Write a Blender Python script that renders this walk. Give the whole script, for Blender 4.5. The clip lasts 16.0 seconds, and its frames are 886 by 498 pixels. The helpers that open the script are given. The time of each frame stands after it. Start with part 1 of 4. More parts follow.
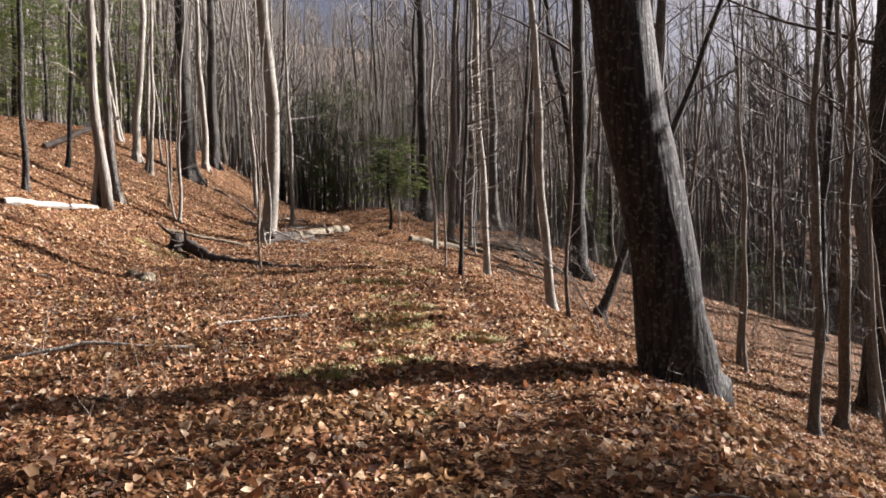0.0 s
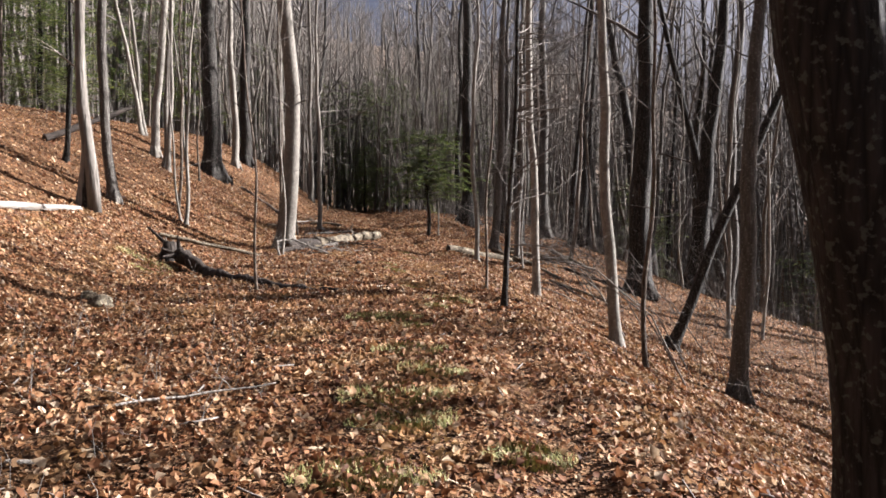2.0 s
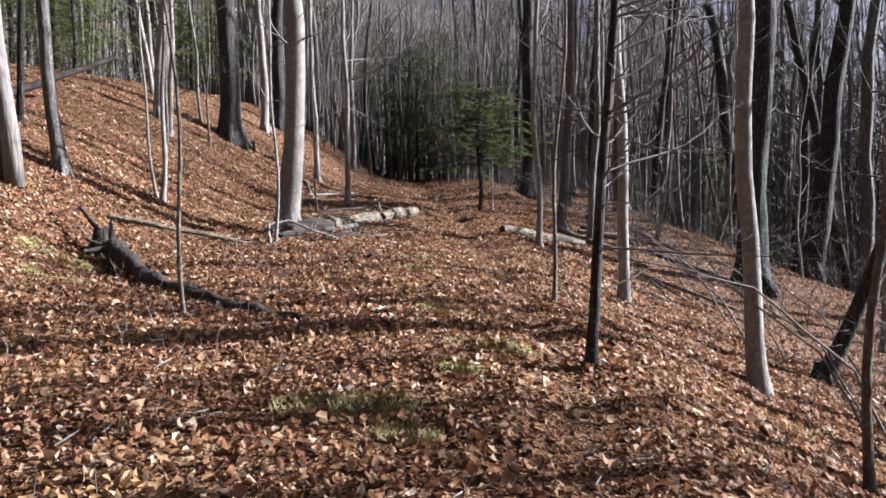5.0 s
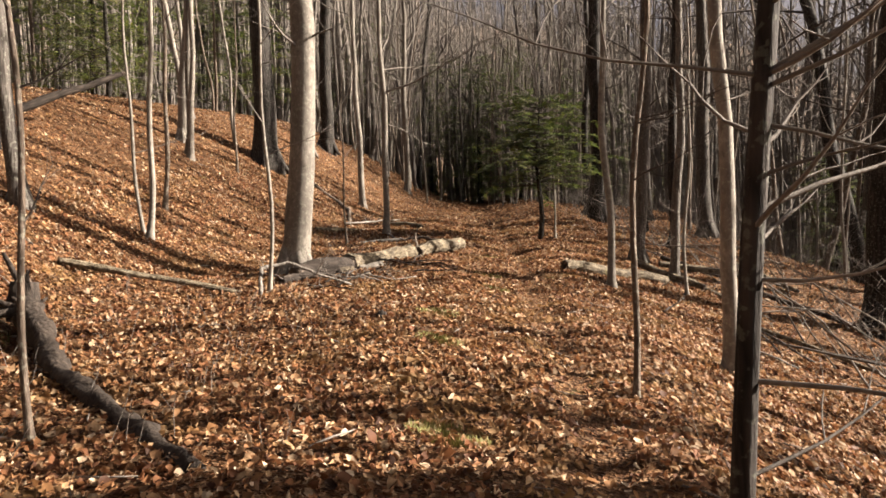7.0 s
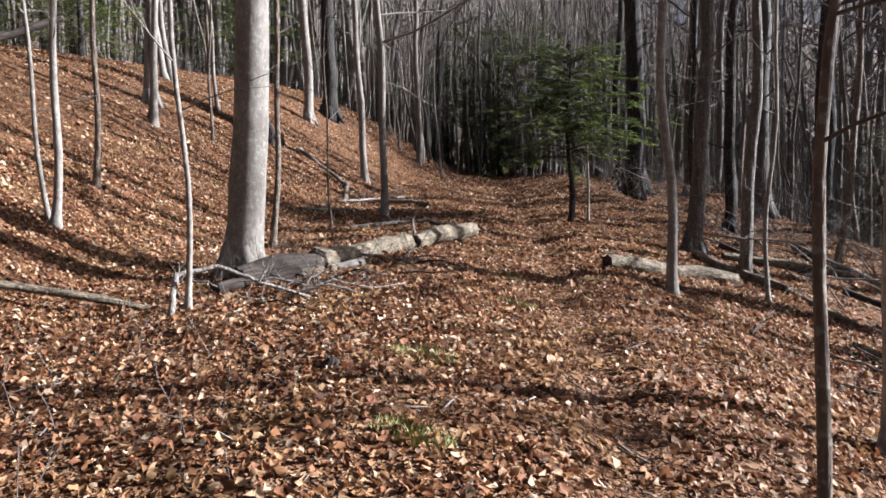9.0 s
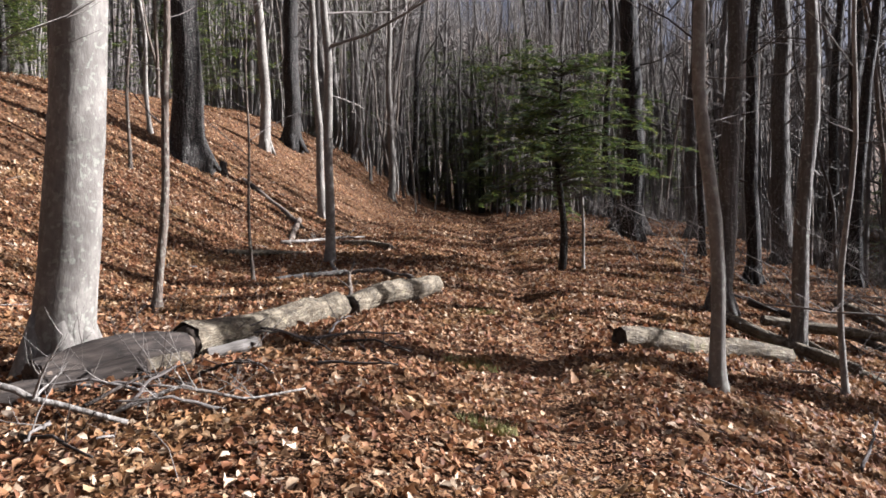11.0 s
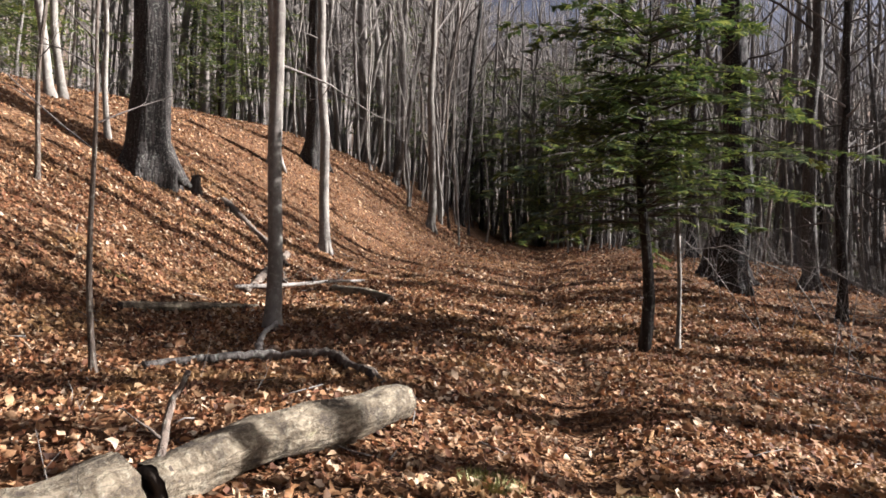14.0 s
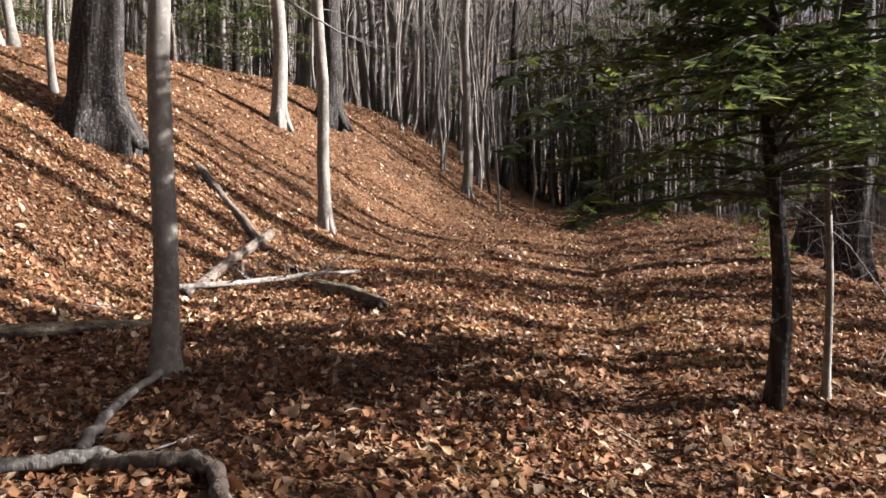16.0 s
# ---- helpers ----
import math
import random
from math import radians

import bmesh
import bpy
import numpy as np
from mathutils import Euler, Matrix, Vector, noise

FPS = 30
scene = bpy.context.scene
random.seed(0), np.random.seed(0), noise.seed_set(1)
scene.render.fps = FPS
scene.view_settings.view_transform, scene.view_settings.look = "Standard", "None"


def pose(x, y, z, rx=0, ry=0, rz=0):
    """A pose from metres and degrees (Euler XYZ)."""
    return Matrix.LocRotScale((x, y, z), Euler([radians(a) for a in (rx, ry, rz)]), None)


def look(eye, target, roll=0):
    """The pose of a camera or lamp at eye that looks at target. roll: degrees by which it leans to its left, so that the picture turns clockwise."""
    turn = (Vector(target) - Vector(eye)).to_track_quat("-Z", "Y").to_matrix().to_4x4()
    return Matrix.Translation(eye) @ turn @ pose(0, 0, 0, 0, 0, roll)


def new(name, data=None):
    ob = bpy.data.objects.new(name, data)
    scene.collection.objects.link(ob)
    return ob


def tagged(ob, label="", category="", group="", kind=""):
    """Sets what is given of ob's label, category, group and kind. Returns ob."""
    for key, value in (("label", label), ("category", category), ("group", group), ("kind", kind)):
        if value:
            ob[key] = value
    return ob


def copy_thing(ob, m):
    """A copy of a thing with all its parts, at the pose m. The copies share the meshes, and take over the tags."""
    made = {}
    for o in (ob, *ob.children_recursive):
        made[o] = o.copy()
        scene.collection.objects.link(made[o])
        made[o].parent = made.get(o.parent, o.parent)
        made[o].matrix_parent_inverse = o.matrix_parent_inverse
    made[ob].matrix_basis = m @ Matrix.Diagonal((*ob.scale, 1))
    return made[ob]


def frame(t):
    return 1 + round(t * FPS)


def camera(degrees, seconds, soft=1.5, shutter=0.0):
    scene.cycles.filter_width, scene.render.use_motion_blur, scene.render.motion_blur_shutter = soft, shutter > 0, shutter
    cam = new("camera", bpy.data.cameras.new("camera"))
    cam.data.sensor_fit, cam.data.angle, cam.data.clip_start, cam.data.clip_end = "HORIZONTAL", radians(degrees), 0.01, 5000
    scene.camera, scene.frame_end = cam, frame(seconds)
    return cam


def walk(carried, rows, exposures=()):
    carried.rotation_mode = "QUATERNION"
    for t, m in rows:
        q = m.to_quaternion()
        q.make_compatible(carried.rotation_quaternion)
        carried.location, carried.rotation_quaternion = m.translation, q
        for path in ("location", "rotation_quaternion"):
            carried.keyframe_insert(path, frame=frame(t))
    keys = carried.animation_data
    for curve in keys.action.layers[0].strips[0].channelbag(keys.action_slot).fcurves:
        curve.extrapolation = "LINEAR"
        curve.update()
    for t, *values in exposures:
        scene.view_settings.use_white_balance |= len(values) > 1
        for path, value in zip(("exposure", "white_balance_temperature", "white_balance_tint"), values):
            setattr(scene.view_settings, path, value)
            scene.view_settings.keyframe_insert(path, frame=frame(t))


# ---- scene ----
cam = camera(58.9, 16.0, soft=1.65)
METRES, EYE, TILT, LEAN, TURN = 24.0, 1.40, -1.0, 1.3, 0.0
ROWS = [
    (0.0, 0.0, 0.0, 0.0, -0.0, 0.0, -0.0),
    (0.5, -0.0012, 0.03, 0.0027, 1.5, -1.6, -0.24),
    (1.0, 0.0015, 0.0601, 0.0056, 1.64, -2.08, -0.14),
    (1.5, 0.0017, 0.0896, 0.0087, 2.98, -0.51, -1.04),
    (2.0, 0.0033, 0.1206, 0.0117, 3.33, 0.01, -1.12),
    (2.5, 0.0036, 0.1521, 0.0143, 4.47, 0.53, -0.44),
    (3.0, 0.0052, 0.1829, 0.0162, 4.36, -0.04, -0.44),
    (5.5, -0.0014, 0.3412, 0.0254, 8.96, -2.58, -1.65),
    (6.0, -0.0017, 0.3716, 0.0285, 9.73, 0.08, -2.56),
    (6.5, -0.001, 0.4028, 0.0314, 12.1, 0.84, -0.5),
    (7.0, -0.0021, 0.4324, 0.0324, 12.9, -0.93, -0.18),
    (7.5, -0.0043, 0.4664, 0.0352, 15.1, -1.41, -0.42),
    (8.0, -0.008, 0.4978, 0.0368, 14.75, -2.21, -0.8),
    (8.5, -0.0149, 0.5286, 0.0387, 15.11, -2.76, -0.89),
    (9.0, -0.0225, 0.5594, 0.04, 14.39, -2.96, -0.36),
    (9.5, -0.0268, 0.5907, 0.0425, 13.35, -1.11, 0.85),
    (12.0, -0.0437, 0.7421, 0.0489, 13.15, 0.38, -1.67),
    (12.5, -0.0456, 0.7735, 0.0511, 15.32, 1.73, 0.46),
    (13.0, -0.0511, 0.8044, 0.052, 15.45, 0.63, -1.8),
    (13.5, -0.0545, 0.8347, 0.0556, 16.43, 0.56, -2.16),
    (14.0, -0.0608, 0.867, 0.0587, 17.88, 1.66, -2.4),
    (14.5, -0.063, 0.8984, 0.063, 18.21, 1.13, -1.76),
    (15.0, -0.0681, 0.93, 0.0675, 18.93, 1.06, -2.59),
    (15.5, -0.0751, 0.9588, 0.07, 19.88, 0.29, -2.27),
    (16.0, -0.0867, 0.9885, 0.0709, 21.51, -1.3, -1.75),
]
EXPOSURES = [(0.0, 2.36, 5870, 13), (0.5, 2.21, 5670, 13), (1.5, 2.26, 5770, 13), (3.0, 2.28, 5770, 13), (5.5, 2.31, 5170, 13), (6.0, 2.28, 5170, 13), (6.5, 2.18, 6070, 13), (7.0, 2.29, 6870, 13),
             (7.5, 2.14, 6170, 13), (8.5, 2.33, 5670, 13), (9.5, 2.01, 5170, 13), (12.0, 2.28, 5870, 13), (13.0, 2.36, 6270, 13), (13.5, 2.28, 5670, 13), (14.5, 2.33, 5770, 13), (16.0, 2.43, 5770, 13)]
walk(cam, [(t, pose(0, 0, EYE, TILT, LEAN, TURN) @ pose(METRES * x, METRES * y, METRES * z, 90 + pitch, roll, yaw)) for t, x, y, z, yaw, pitch, roll in ROWS], exposures=EXPOSURES)

# ---- world, sun and exposure ----
SUN_AZ, SUN_EL = radians(70.5), radians(27)      # azimuth from +y towards +x, height above the horizon
world = bpy.data.worlds.new("winter_sky")
scene.world = world
world.use_nodes = True
sky = world.node_tree.nodes.new("ShaderNodeTexSky")
sky.sky_type, sky.sun_disc, sky.sun_elevation, sky.sun_rotation = "NISHITA", False, SUN_EL, SUN_AZ
sky.dust_density, sky.air_density, sky.ozone_density = 9.5, 0.32, 0.2
world.node_tree.nodes["Background"].inputs["Strength"].default_value = 0.030
world.node_tree.links.new(sky.outputs[0], world.node_tree.nodes["Background"].inputs["Color"])
sun = new("sun", bpy.data.lights.new("sun", "SUN"))
sun.data.energy, sun.data.angle, sun.data.color = 5.0, radians(0.55), (1.0, 0.905, 0.80)
to_sun = Vector((math.sin(SUN_AZ) * math.cos(SUN_EL), math.cos(SUN_AZ) * math.cos(SUN_EL), math.sin(SUN_EL)))
sun.matrix_world = look(to_sun * 50, (0, 0, 0))


# ---- materials ----
def material(name, rough=0.8, spec=0.3):
    m = bpy.data.materials.new(name)
    m.use_nodes = True
    b = m.node_tree.nodes["Principled BSDF"]
    b.inputs["Roughness"].default_value = rough
    b.inputs["Specular IOR Level"].default_value = spec
    return m, m.node_tree, b


def node(tree, kind, inputs=(), **attrs):
    n = tree.nodes.new(kind)
    for key, value in attrs.items():
        setattr(n, key, value)
    for key, value in dict(inputs).items():
        if isinstance(value, bpy.types.NodeSocket):
            tree.links.new(value, n.inputs[key])
        else:
            n.inputs[key].default_value = value
    return n


def ramp(tree, fac, stops, mode="LINEAR"):
    n = tree.nodes.new("ShaderNodeValToRGB")
    n.color_ramp.interpolation = mode
    while len(n.color_ramp.elements) < len(stops):
        n.color_ramp.elements.new(0.5)
    for e, (at, col) in zip(n.color_ramp.elements, stops):
        e.position, e.color = at, (*col, 1)
    tree.links.new(fac, n.inputs[0])
    return n.outputs[0]


def mixed(tree, fac, a, b, blend="MIX"):
    n = tree.nodes.new("ShaderNodeMix")
    n.data_type, n.blend_type = "RGBA", blend
    for i, value in ((0, fac), (6, a), (7, b)):
        if isinstance(value, bpy.types.NodeSocket):
            tree.links.new(value, n.inputs[i])
        elif i:
            n.inputs[i].default_value = (*value, 1)
        else:
            n.inputs[i].default_value = value
    return n.outputs[2]


def bark_material(name, dark, light, grain=9.0, stretch=0.12, ridge=0.5, lichen=0.0, rough=0.85):
    """Bark: fibres or ridges along the trunk, broad blotches, and lichen where wanted."""
    m, t, b = material(name, rough, 0.2)
    where = node(t, "ShaderNodeTexCoord").outputs["Object"]
    rnd = node(t, "ShaderNodeObjectInfo").outputs["Random"]
    shift = node(t, "ShaderNodeVectorMath", {0: where, 1: node(t, "ShaderNodeCombineXYZ", {0: rnd, 2: rnd}).outputs[0]}, operation="ADD").outputs[0]
    m1 = node(t, "ShaderNodeMapping", {"Vector": shift, "Scale": (1, 1, stretch)}).outputs[0]
    fibres = node(t, "ShaderNodeTexNoise", {"Vector": m1, "Scale": grain * 3, "Detail": 6, "Roughness": 0.65}).outputs["Fac"]
    ridges = node(t, "ShaderNodeTexVoronoi", {"Vector": m1, "Scale": grain * 2.2}, feature="DISTANCE_TO_EDGE").outputs["Distance"]
    blot = node(t, "ShaderNodeTexNoise", {"Vector": shift, "Scale": 2.3, "Detail": 5, "Roughness": 0.6}).outputs["Fac"]
    fine = node(t, "ShaderNodeTexNoise", {"Vector": shift, "Scale": 26, "Detail": 4}).outputs["Fac"]
    col = ramp(t, fibres, [(0.3, dark), (0.68, light)])
    col = mixed(t, ramp(t, blot, [(0.4, (0, 0, 0)), (0.62, (0.55, 0.55, 0.55))]), col, tuple(0.5 * (d + l) * 0.62 for d, l in zip(dark, light)))
    if ridge:
        col = mixed(t, ramp(t, ridges, [(0.0, (ridge, ridge, ridge)), (0.22, (0, 0, 0))]), col, tuple(d * 0.35 for d in dark))
    if lichen:
        col = mixed(t, ramp(t, fine, [(0.56, (0, 0, 0)), (0.63, (lichen, lichen, lichen))]), col, (0.42, 0.45, 0.36))
    tint = node(t, "ShaderNodeHueSaturation", {"Color": col, "Value": node(t, "ShaderNodeMapRange", {"Value": rnd, "To Min": 0.75, "To Max": 1.2}).outputs[0]}).outputs[0]
    t.links.new(tint, b.inputs["Base Color"])
    height = node(t, "ShaderNodeMath", {0: fibres, 1: ridges}, operation="ADD").outputs[0] if ridge else fibres
    t.links.new(node(t, "ShaderNodeBump", {"Height": height, "Strength": 0.8 if ridge else 0.55, "Distance": 0.025 if ridge else 0.014}).outputs[0], b.inputs["Normal"])
    return m


BARK = {
    "L": bark_material("smooth_pale_bark", (0.110, 0.097, 0.082), (0.238, 0.216, 0.185), 6, 0.5, 0.0, 0.22),
    "G": bark_material("grey_bark", (0.053, 0.047, 0.040), (0.148, 0.131, 0.116), 8, 0.15, 0.35, 0.2),
    "B": bark_material("brown_bark", (0.058, 0.043, 0.034), (0.174, 0.137, 0.105), 10, 0.2, 0.2, 0.2),
    "D": bark_material("dark_furrowed_bark", (0.015, 0.013, 0.011), (0.055, 0.046, 0.040), 7, 0.13, 0.75, 0.12),
    "S": bark_material("bleached_bare_wood", (0.153, 0.134, 0.113), (0.306, 0.281, 0.245), 8, 0.08, 0.25, 0.0),
}


def log_material():
    """Weathered fallen wood: plates of bark split along the log, lichen flecks, a little moss on top."""
    m, t, b = material("weathered_log_bark", 0.85, 0.2)
    where = node(t, "ShaderNodeTexCoord").outputs["Object"]
    long = node(t, "ShaderNodeMapping", {"Vector": where, "Scale": (1, 1, 0.18)}).outputs[0]
    bend = mixed(t, 0.05, long, node(t, "ShaderNodeTexNoise", {"Vector": where, "Scale": 14, "Detail": 3}).outputs["Color"], "ADD")
    plates = node(t, "ShaderNodeTexVoronoi", {"Vector": bend, "Scale": 22}, feature="DISTANCE_TO_EDGE").outputs["Distance"]
    tone = node(t, "ShaderNodeTexNoise", {"Vector": where, "Scale": 7, "Detail": 8, "Roughness": 0.72}).outputs["Fac"]
    fleck = node(t, "ShaderNodeTexNoise", {"Vector": where, "Scale": 26, "Detail": 6, "Roughness": 0.75}).outputs["Fac"]
    green = node(t, "ShaderNodeTexNoise", {"Vector": where, "Scale": 3.1, "Detail": 5, "Roughness": 0.65}).outputs["Fac"]
    col = ramp(t, tone, [(0.36, (0.045, 0.036, 0.026)), (0.5, (0.115, 0.092, 0.060)), (0.62, (0.225, 0.188, 0.130))])
    col = mixed(t, ramp(t, fleck, [(0.52, (0, 0, 0)), (0.66, (0.555, 0.555, 0.555))]), col, (0.29, 0.265, 0.195))
    col = mixed(t, ramp(t, fleck, [(0.30, (0.629, 0.629, 0.629)), (0.44, (0, 0, 0))]), col, (0.026, 0.021, 0.016))
    col = mixed(t, ramp(t, plates, [(0.0, (0.45, 0.45, 0.45)), (0.10, (0, 0, 0))]), col, (0.030, 0.023, 0.018))
    col = mixed(t, ramp(t, green, [(0.62, (0, 0, 0)), (0.70, (0.518, 0.518, 0.518))]), col, (0.148, 0.141, 0.044))
    t.links.new(col, b.inputs["Base Color"])
    h = node(t, "ShaderNodeMath", {0: plates, 1: fleck}, operation="ADD").outputs[0]
    t.links.new(node(t, "ShaderNodeBump", {"Height": h, "Strength": 0.9, "Distance": 0.03}).outputs[0], b.inputs["Normal"])
    return m


LOG_BARK = log_material()
WET_BARK = bark_material("rotten_dark_log", (0.021, 0.016, 0.013), (0.071, 0.056, 0.044), 7, 0.2, 0.6, 0.0)
TWIG = bark_material("grey_twig_bark", (0.036, 0.029, 0.025), (0.108, 0.093, 0.081), 10, 0.5, 0.0, 0.0)
PALE_TWIG = bark_material("pale_dead_twig", (0.101, 0.088, 0.075), (0.212, 0.191, 0.169), 10, 0.3, 0.0, 0.0)
# Lighter than the near twigs: haze over the far woods is put into the colour.
HAZED_BARK = bark_material("far_hazed_grey_bark", (0.062, 0.055, 0.048), (0.195, 0.173, 0.151), 4, 0.3, 0.0, 0.0)
CUT = bark_material("sawn_end_wood", (0.036, 0.027, 0.021), (0.101, 0.077, 0.056), 14, 1.0, 0.0, 0.0)


def leaf_material():
    m, t, b = material("dry_leaf", 0.65, 0.18)
    rnd = node(t, "ShaderNodeNewGeometry").outputs["Random Per Island"]
    col = ramp(t, rnd, [(0.0, (0.026, 0.012, 0.007)), (0.14, (0.076, 0.031, 0.015)), (0.32, (0.165, 0.066, 0.028)), (0.54, (0.235, 0.110, 0.048)),
                        (0.74, (0.325, 0.185, 0.092)), (0.88, (0.42, 0.285, 0.165)), (1.0, (0.54, 0.44, 0.32))])
    where = node(t, "ShaderNodeTexCoord").outputs["Object"]
    n1 = node(t, "ShaderNodeTexNoise", {"Vector": where, "Scale": 0.55, "Detail": 3}).outputs["Fac"]
    n2 = node(t, "ShaderNodeTexNoise", {"Vector": where, "Scale": 70, "Detail": 3}).outputs["Fac"]
    col = mixed(t, ramp(t, n2, [(0.45, (0, 0, 0)), (0.7, (0.385, 0.385, 0.385))]), col, (0.074, 0.037, 0.020))
    col = mixed(t, ramp(t, n1, [(0.42, (0, 0, 0)), (0.66, (0.280, 0.280, 0.280))]), col, (0.117, 0.056, 0.030))
    n3 = node(t, "ShaderNodeTexNoise", {"Vector": where, "Scale": 1.4, "Detail": 4, "Roughness": 0.6}).outputs["Fac"]
    col = mixed(t, ramp(t, n3, [(0.52, (0, 0, 0)), (0.7, (0.5, 0.5, 0.5))]), col, (0.291, 0.186, 0.074))
    t.links.new(col, b.inputs["Base Color"])
    thin = node(t, "ShaderNodeBsdfTranslucent", {"Color": col})
    mix = node(t, "ShaderNodeMixShader", {0: 0.28, 1: b.outputs[0], 2: thin.outputs[0]})
    t.links.new(mix.outputs[0], t.nodes["Material Output"].inputs["Surface"])
    return m


def litter_material():
    """The ground under the loose leaves: packed leaf litter, humus showing between, moss in places, far haze in its
    colour.
    """
    m, t, b = material("packed_leaf_litter", 0.9, 0.08)
    where = node(t, "ShaderNodeTexCoord").outputs["Object"]
    bend = node(t, "ShaderNodeTexNoise", {"Vector": where, "Scale": 9, "Detail": 3}).outputs["Color"]
    warped = mixed(t, 0.06, where, bend, "ADD")
    cells = node(t, "ShaderNodeTexVoronoi", {"Vector": warped, "Scale": 19, "Randomness": 1.0})
    cells2 = node(t, "ShaderNodeTexVoronoi", {"Vector": warped, "Scale": 43, "Randomness": 1.0})
    rnd = node(t, "ShaderNodeSeparateColor", {0: cells.outputs["Color"]}).outputs[0]
    rnd2 = node(t, "ShaderNodeSeparateColor", {0: cells2.outputs["Color"]}).outputs[1]
    # Darker than the loose leaves: their self-shadow is put into these stops.
    stops = [(0.0, (0.013, 0.008, 0.005)), (0.3, (0.045, 0.020, 0.010)), (0.6, (0.106, 0.049, 0.020)), (0.82, (0.176, 0.094, 0.044)), (1.0, (0.254, 0.176, 0.109))]
    col = mixed(t, 0.5, ramp(t, rnd, stops), ramp(t, rnd2, stops))
    broad = node(t, "ShaderNodeTexNoise", {"Vector": where, "Scale": 0.35, "Detail": 5, "Roughness": 0.6}).outputs["Fac"]
    col = mixed(t, ramp(t, broad, [(0.45, (0, 0, 0)), (0.7, (0.420, 0.420, 0.420))]), col, (0.041, 0.022, 0.012))
    # Greys with distance: haze over the far slopes is put into the floor colour.
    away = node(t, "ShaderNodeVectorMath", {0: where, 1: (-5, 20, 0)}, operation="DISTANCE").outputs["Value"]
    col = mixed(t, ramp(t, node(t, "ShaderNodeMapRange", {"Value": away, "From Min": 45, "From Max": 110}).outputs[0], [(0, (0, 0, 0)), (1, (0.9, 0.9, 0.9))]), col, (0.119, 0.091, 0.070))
    moss = node(t, "ShaderNodeTexNoise", {"Vector": where, "Scale": 1.1, "Detail": 6, "Roughness": 0.7}).outputs["Fac"]
    col = mixed(t, ramp(t, moss, [(0.66, (0, 0, 0)), (0.72, (0.6, 0.6, 0.6))]), col, (0.091, 0.098, 0.028))
    t.links.new(col, b.inputs["Base Color"])
    h = node(t, "ShaderNodeMath", {0: cells.outputs["Distance"], 1: cells2.outputs["Distance"]}, operation="ADD").outputs[0]
    t.links.new(node(t, "ShaderNodeBump", {"Height": h, "Strength": 0.8, "Distance": 0.035}).outputs[0], b.inputs["Normal"])
    return m


def needle_material():
    m, t, b = material("conifer_needles", 0.5, 0.35)
    rnd = node(t, "ShaderNodeNewGeometry").outputs["Random Per Island"]
    col = ramp(t, rnd, [(0.0, (0.024, 0.043, 0.013)), (0.45, (0.052, 0.079, 0.020)), (0.8, (0.115, 0.140, 0.030)), (1.0, (0.230, 0.245, 0.058))])
    t.links.new(col, b.inputs["Base Color"])
    leaf = node(t, "ShaderNodeBsdfTranslucent", {"Color": col})
    mix = node(t, "ShaderNodeMixShader", {0: 0.35, 1: b.outputs[0], 2: leaf.outputs[0]})
    t.links.new(mix.outputs[0], t.nodes["Material Output"].inputs["Surface"])
    return m


LEAF, LITTER, NEEDLE = leaf_material(), litter_material(), needle_material()


# ---- mesh helpers ----
class Build:
    """Collects tubes and small sheets into one mesh."""

    def __init__(self):
        self.v, self.f = [], []

    def tube(self, points, radii, sides=6, rough=0.0, rng=None, cap=True):
        first, count = len(self.v), len(points)
        pts = [Vector(p) for p in points]
        side = None
        for i, p in enumerate(pts):
            along = (pts[min(i + 1, count - 1)] - pts[max(i - 1, 0)]).normalized()
            if side is None:
                side = along.orthogonal().normalized()
            side = (side - along * side.dot(along)).normalized()
            other = along.cross(side)
            for k in range(sides):
                a = 2 * math.pi * k / sides
                r = radii[i] * (1 + (rng.uniform(-rough, rough) if rng else 0))
                self.v.append(p + side * (r * math.cos(a)) + other * (r * math.sin(a)))
        for i in range(count - 1):
            for k in range(sides):
                a, b = first + i * sides + k, first + i * sides + (k + 1) % sides
                self.f.append((a, b, b + sides, a + sides))
        if cap and sides > 2:
            self.f.append(tuple(reversed(range(first, first + sides))))
            self.f.append(tuple(range(first + (count - 1) * sides, first + count * sides)))

    def mesh(self, name, mat, smooth=True):
        me = bpy.data.meshes.new(name)
        me.from_pydata([tuple(v) for v in self.v], [], self.f)
        me.materials.append(mat)
        if smooth:
            me.polygons.foreach_set("use_smooth", [True] * len(me.polygons))
        me.update()
        return me


def part(name, mesh, parent, label=""):
    ob = new(name, mesh)
    ob.parent = parent
    return tagged(ob, label) if label else ob


# ---- the lie of the land ----
TRAIL_Y = (-40, 0, 8, 14, 18.4, 22, 27.2, 31.5, 35.6, 42, 52, 70, 100)
TRAIL_X = (0.2, 0.1, 0, -0.5, -1.2, -1.9, -2.8, -3.8, -4.7, -5.9, -7.7, -11, -17)
STATION = (0, 8, 16, 24, 32, 44)
BED = (0.113, 0.546, 0.968, 1.573, 2.134, 2.888)      # height of the old road bed along the walk
BANK_SLOPE = (0.494, 0.509, 0.523, 0.531, 0.620, 0.760)
BANK_FOOT = (5.183, 4.899, 4.573, 4.140, 3.354, 2.140)
FALL_SLOPE = (0.900, 0.725, 0.538, 0.305, 0.131, 0.043)
FALL_EDGE = (2.264, 1.408, 0.691, 0.396, 0.187, -0.008)


def soft_ramp(v, k=0.35):
    return k * np.logaddexp(0, v / k)


def trail_x(y):
    return np.interp(y, TRAIL_Y, TRAIL_X)


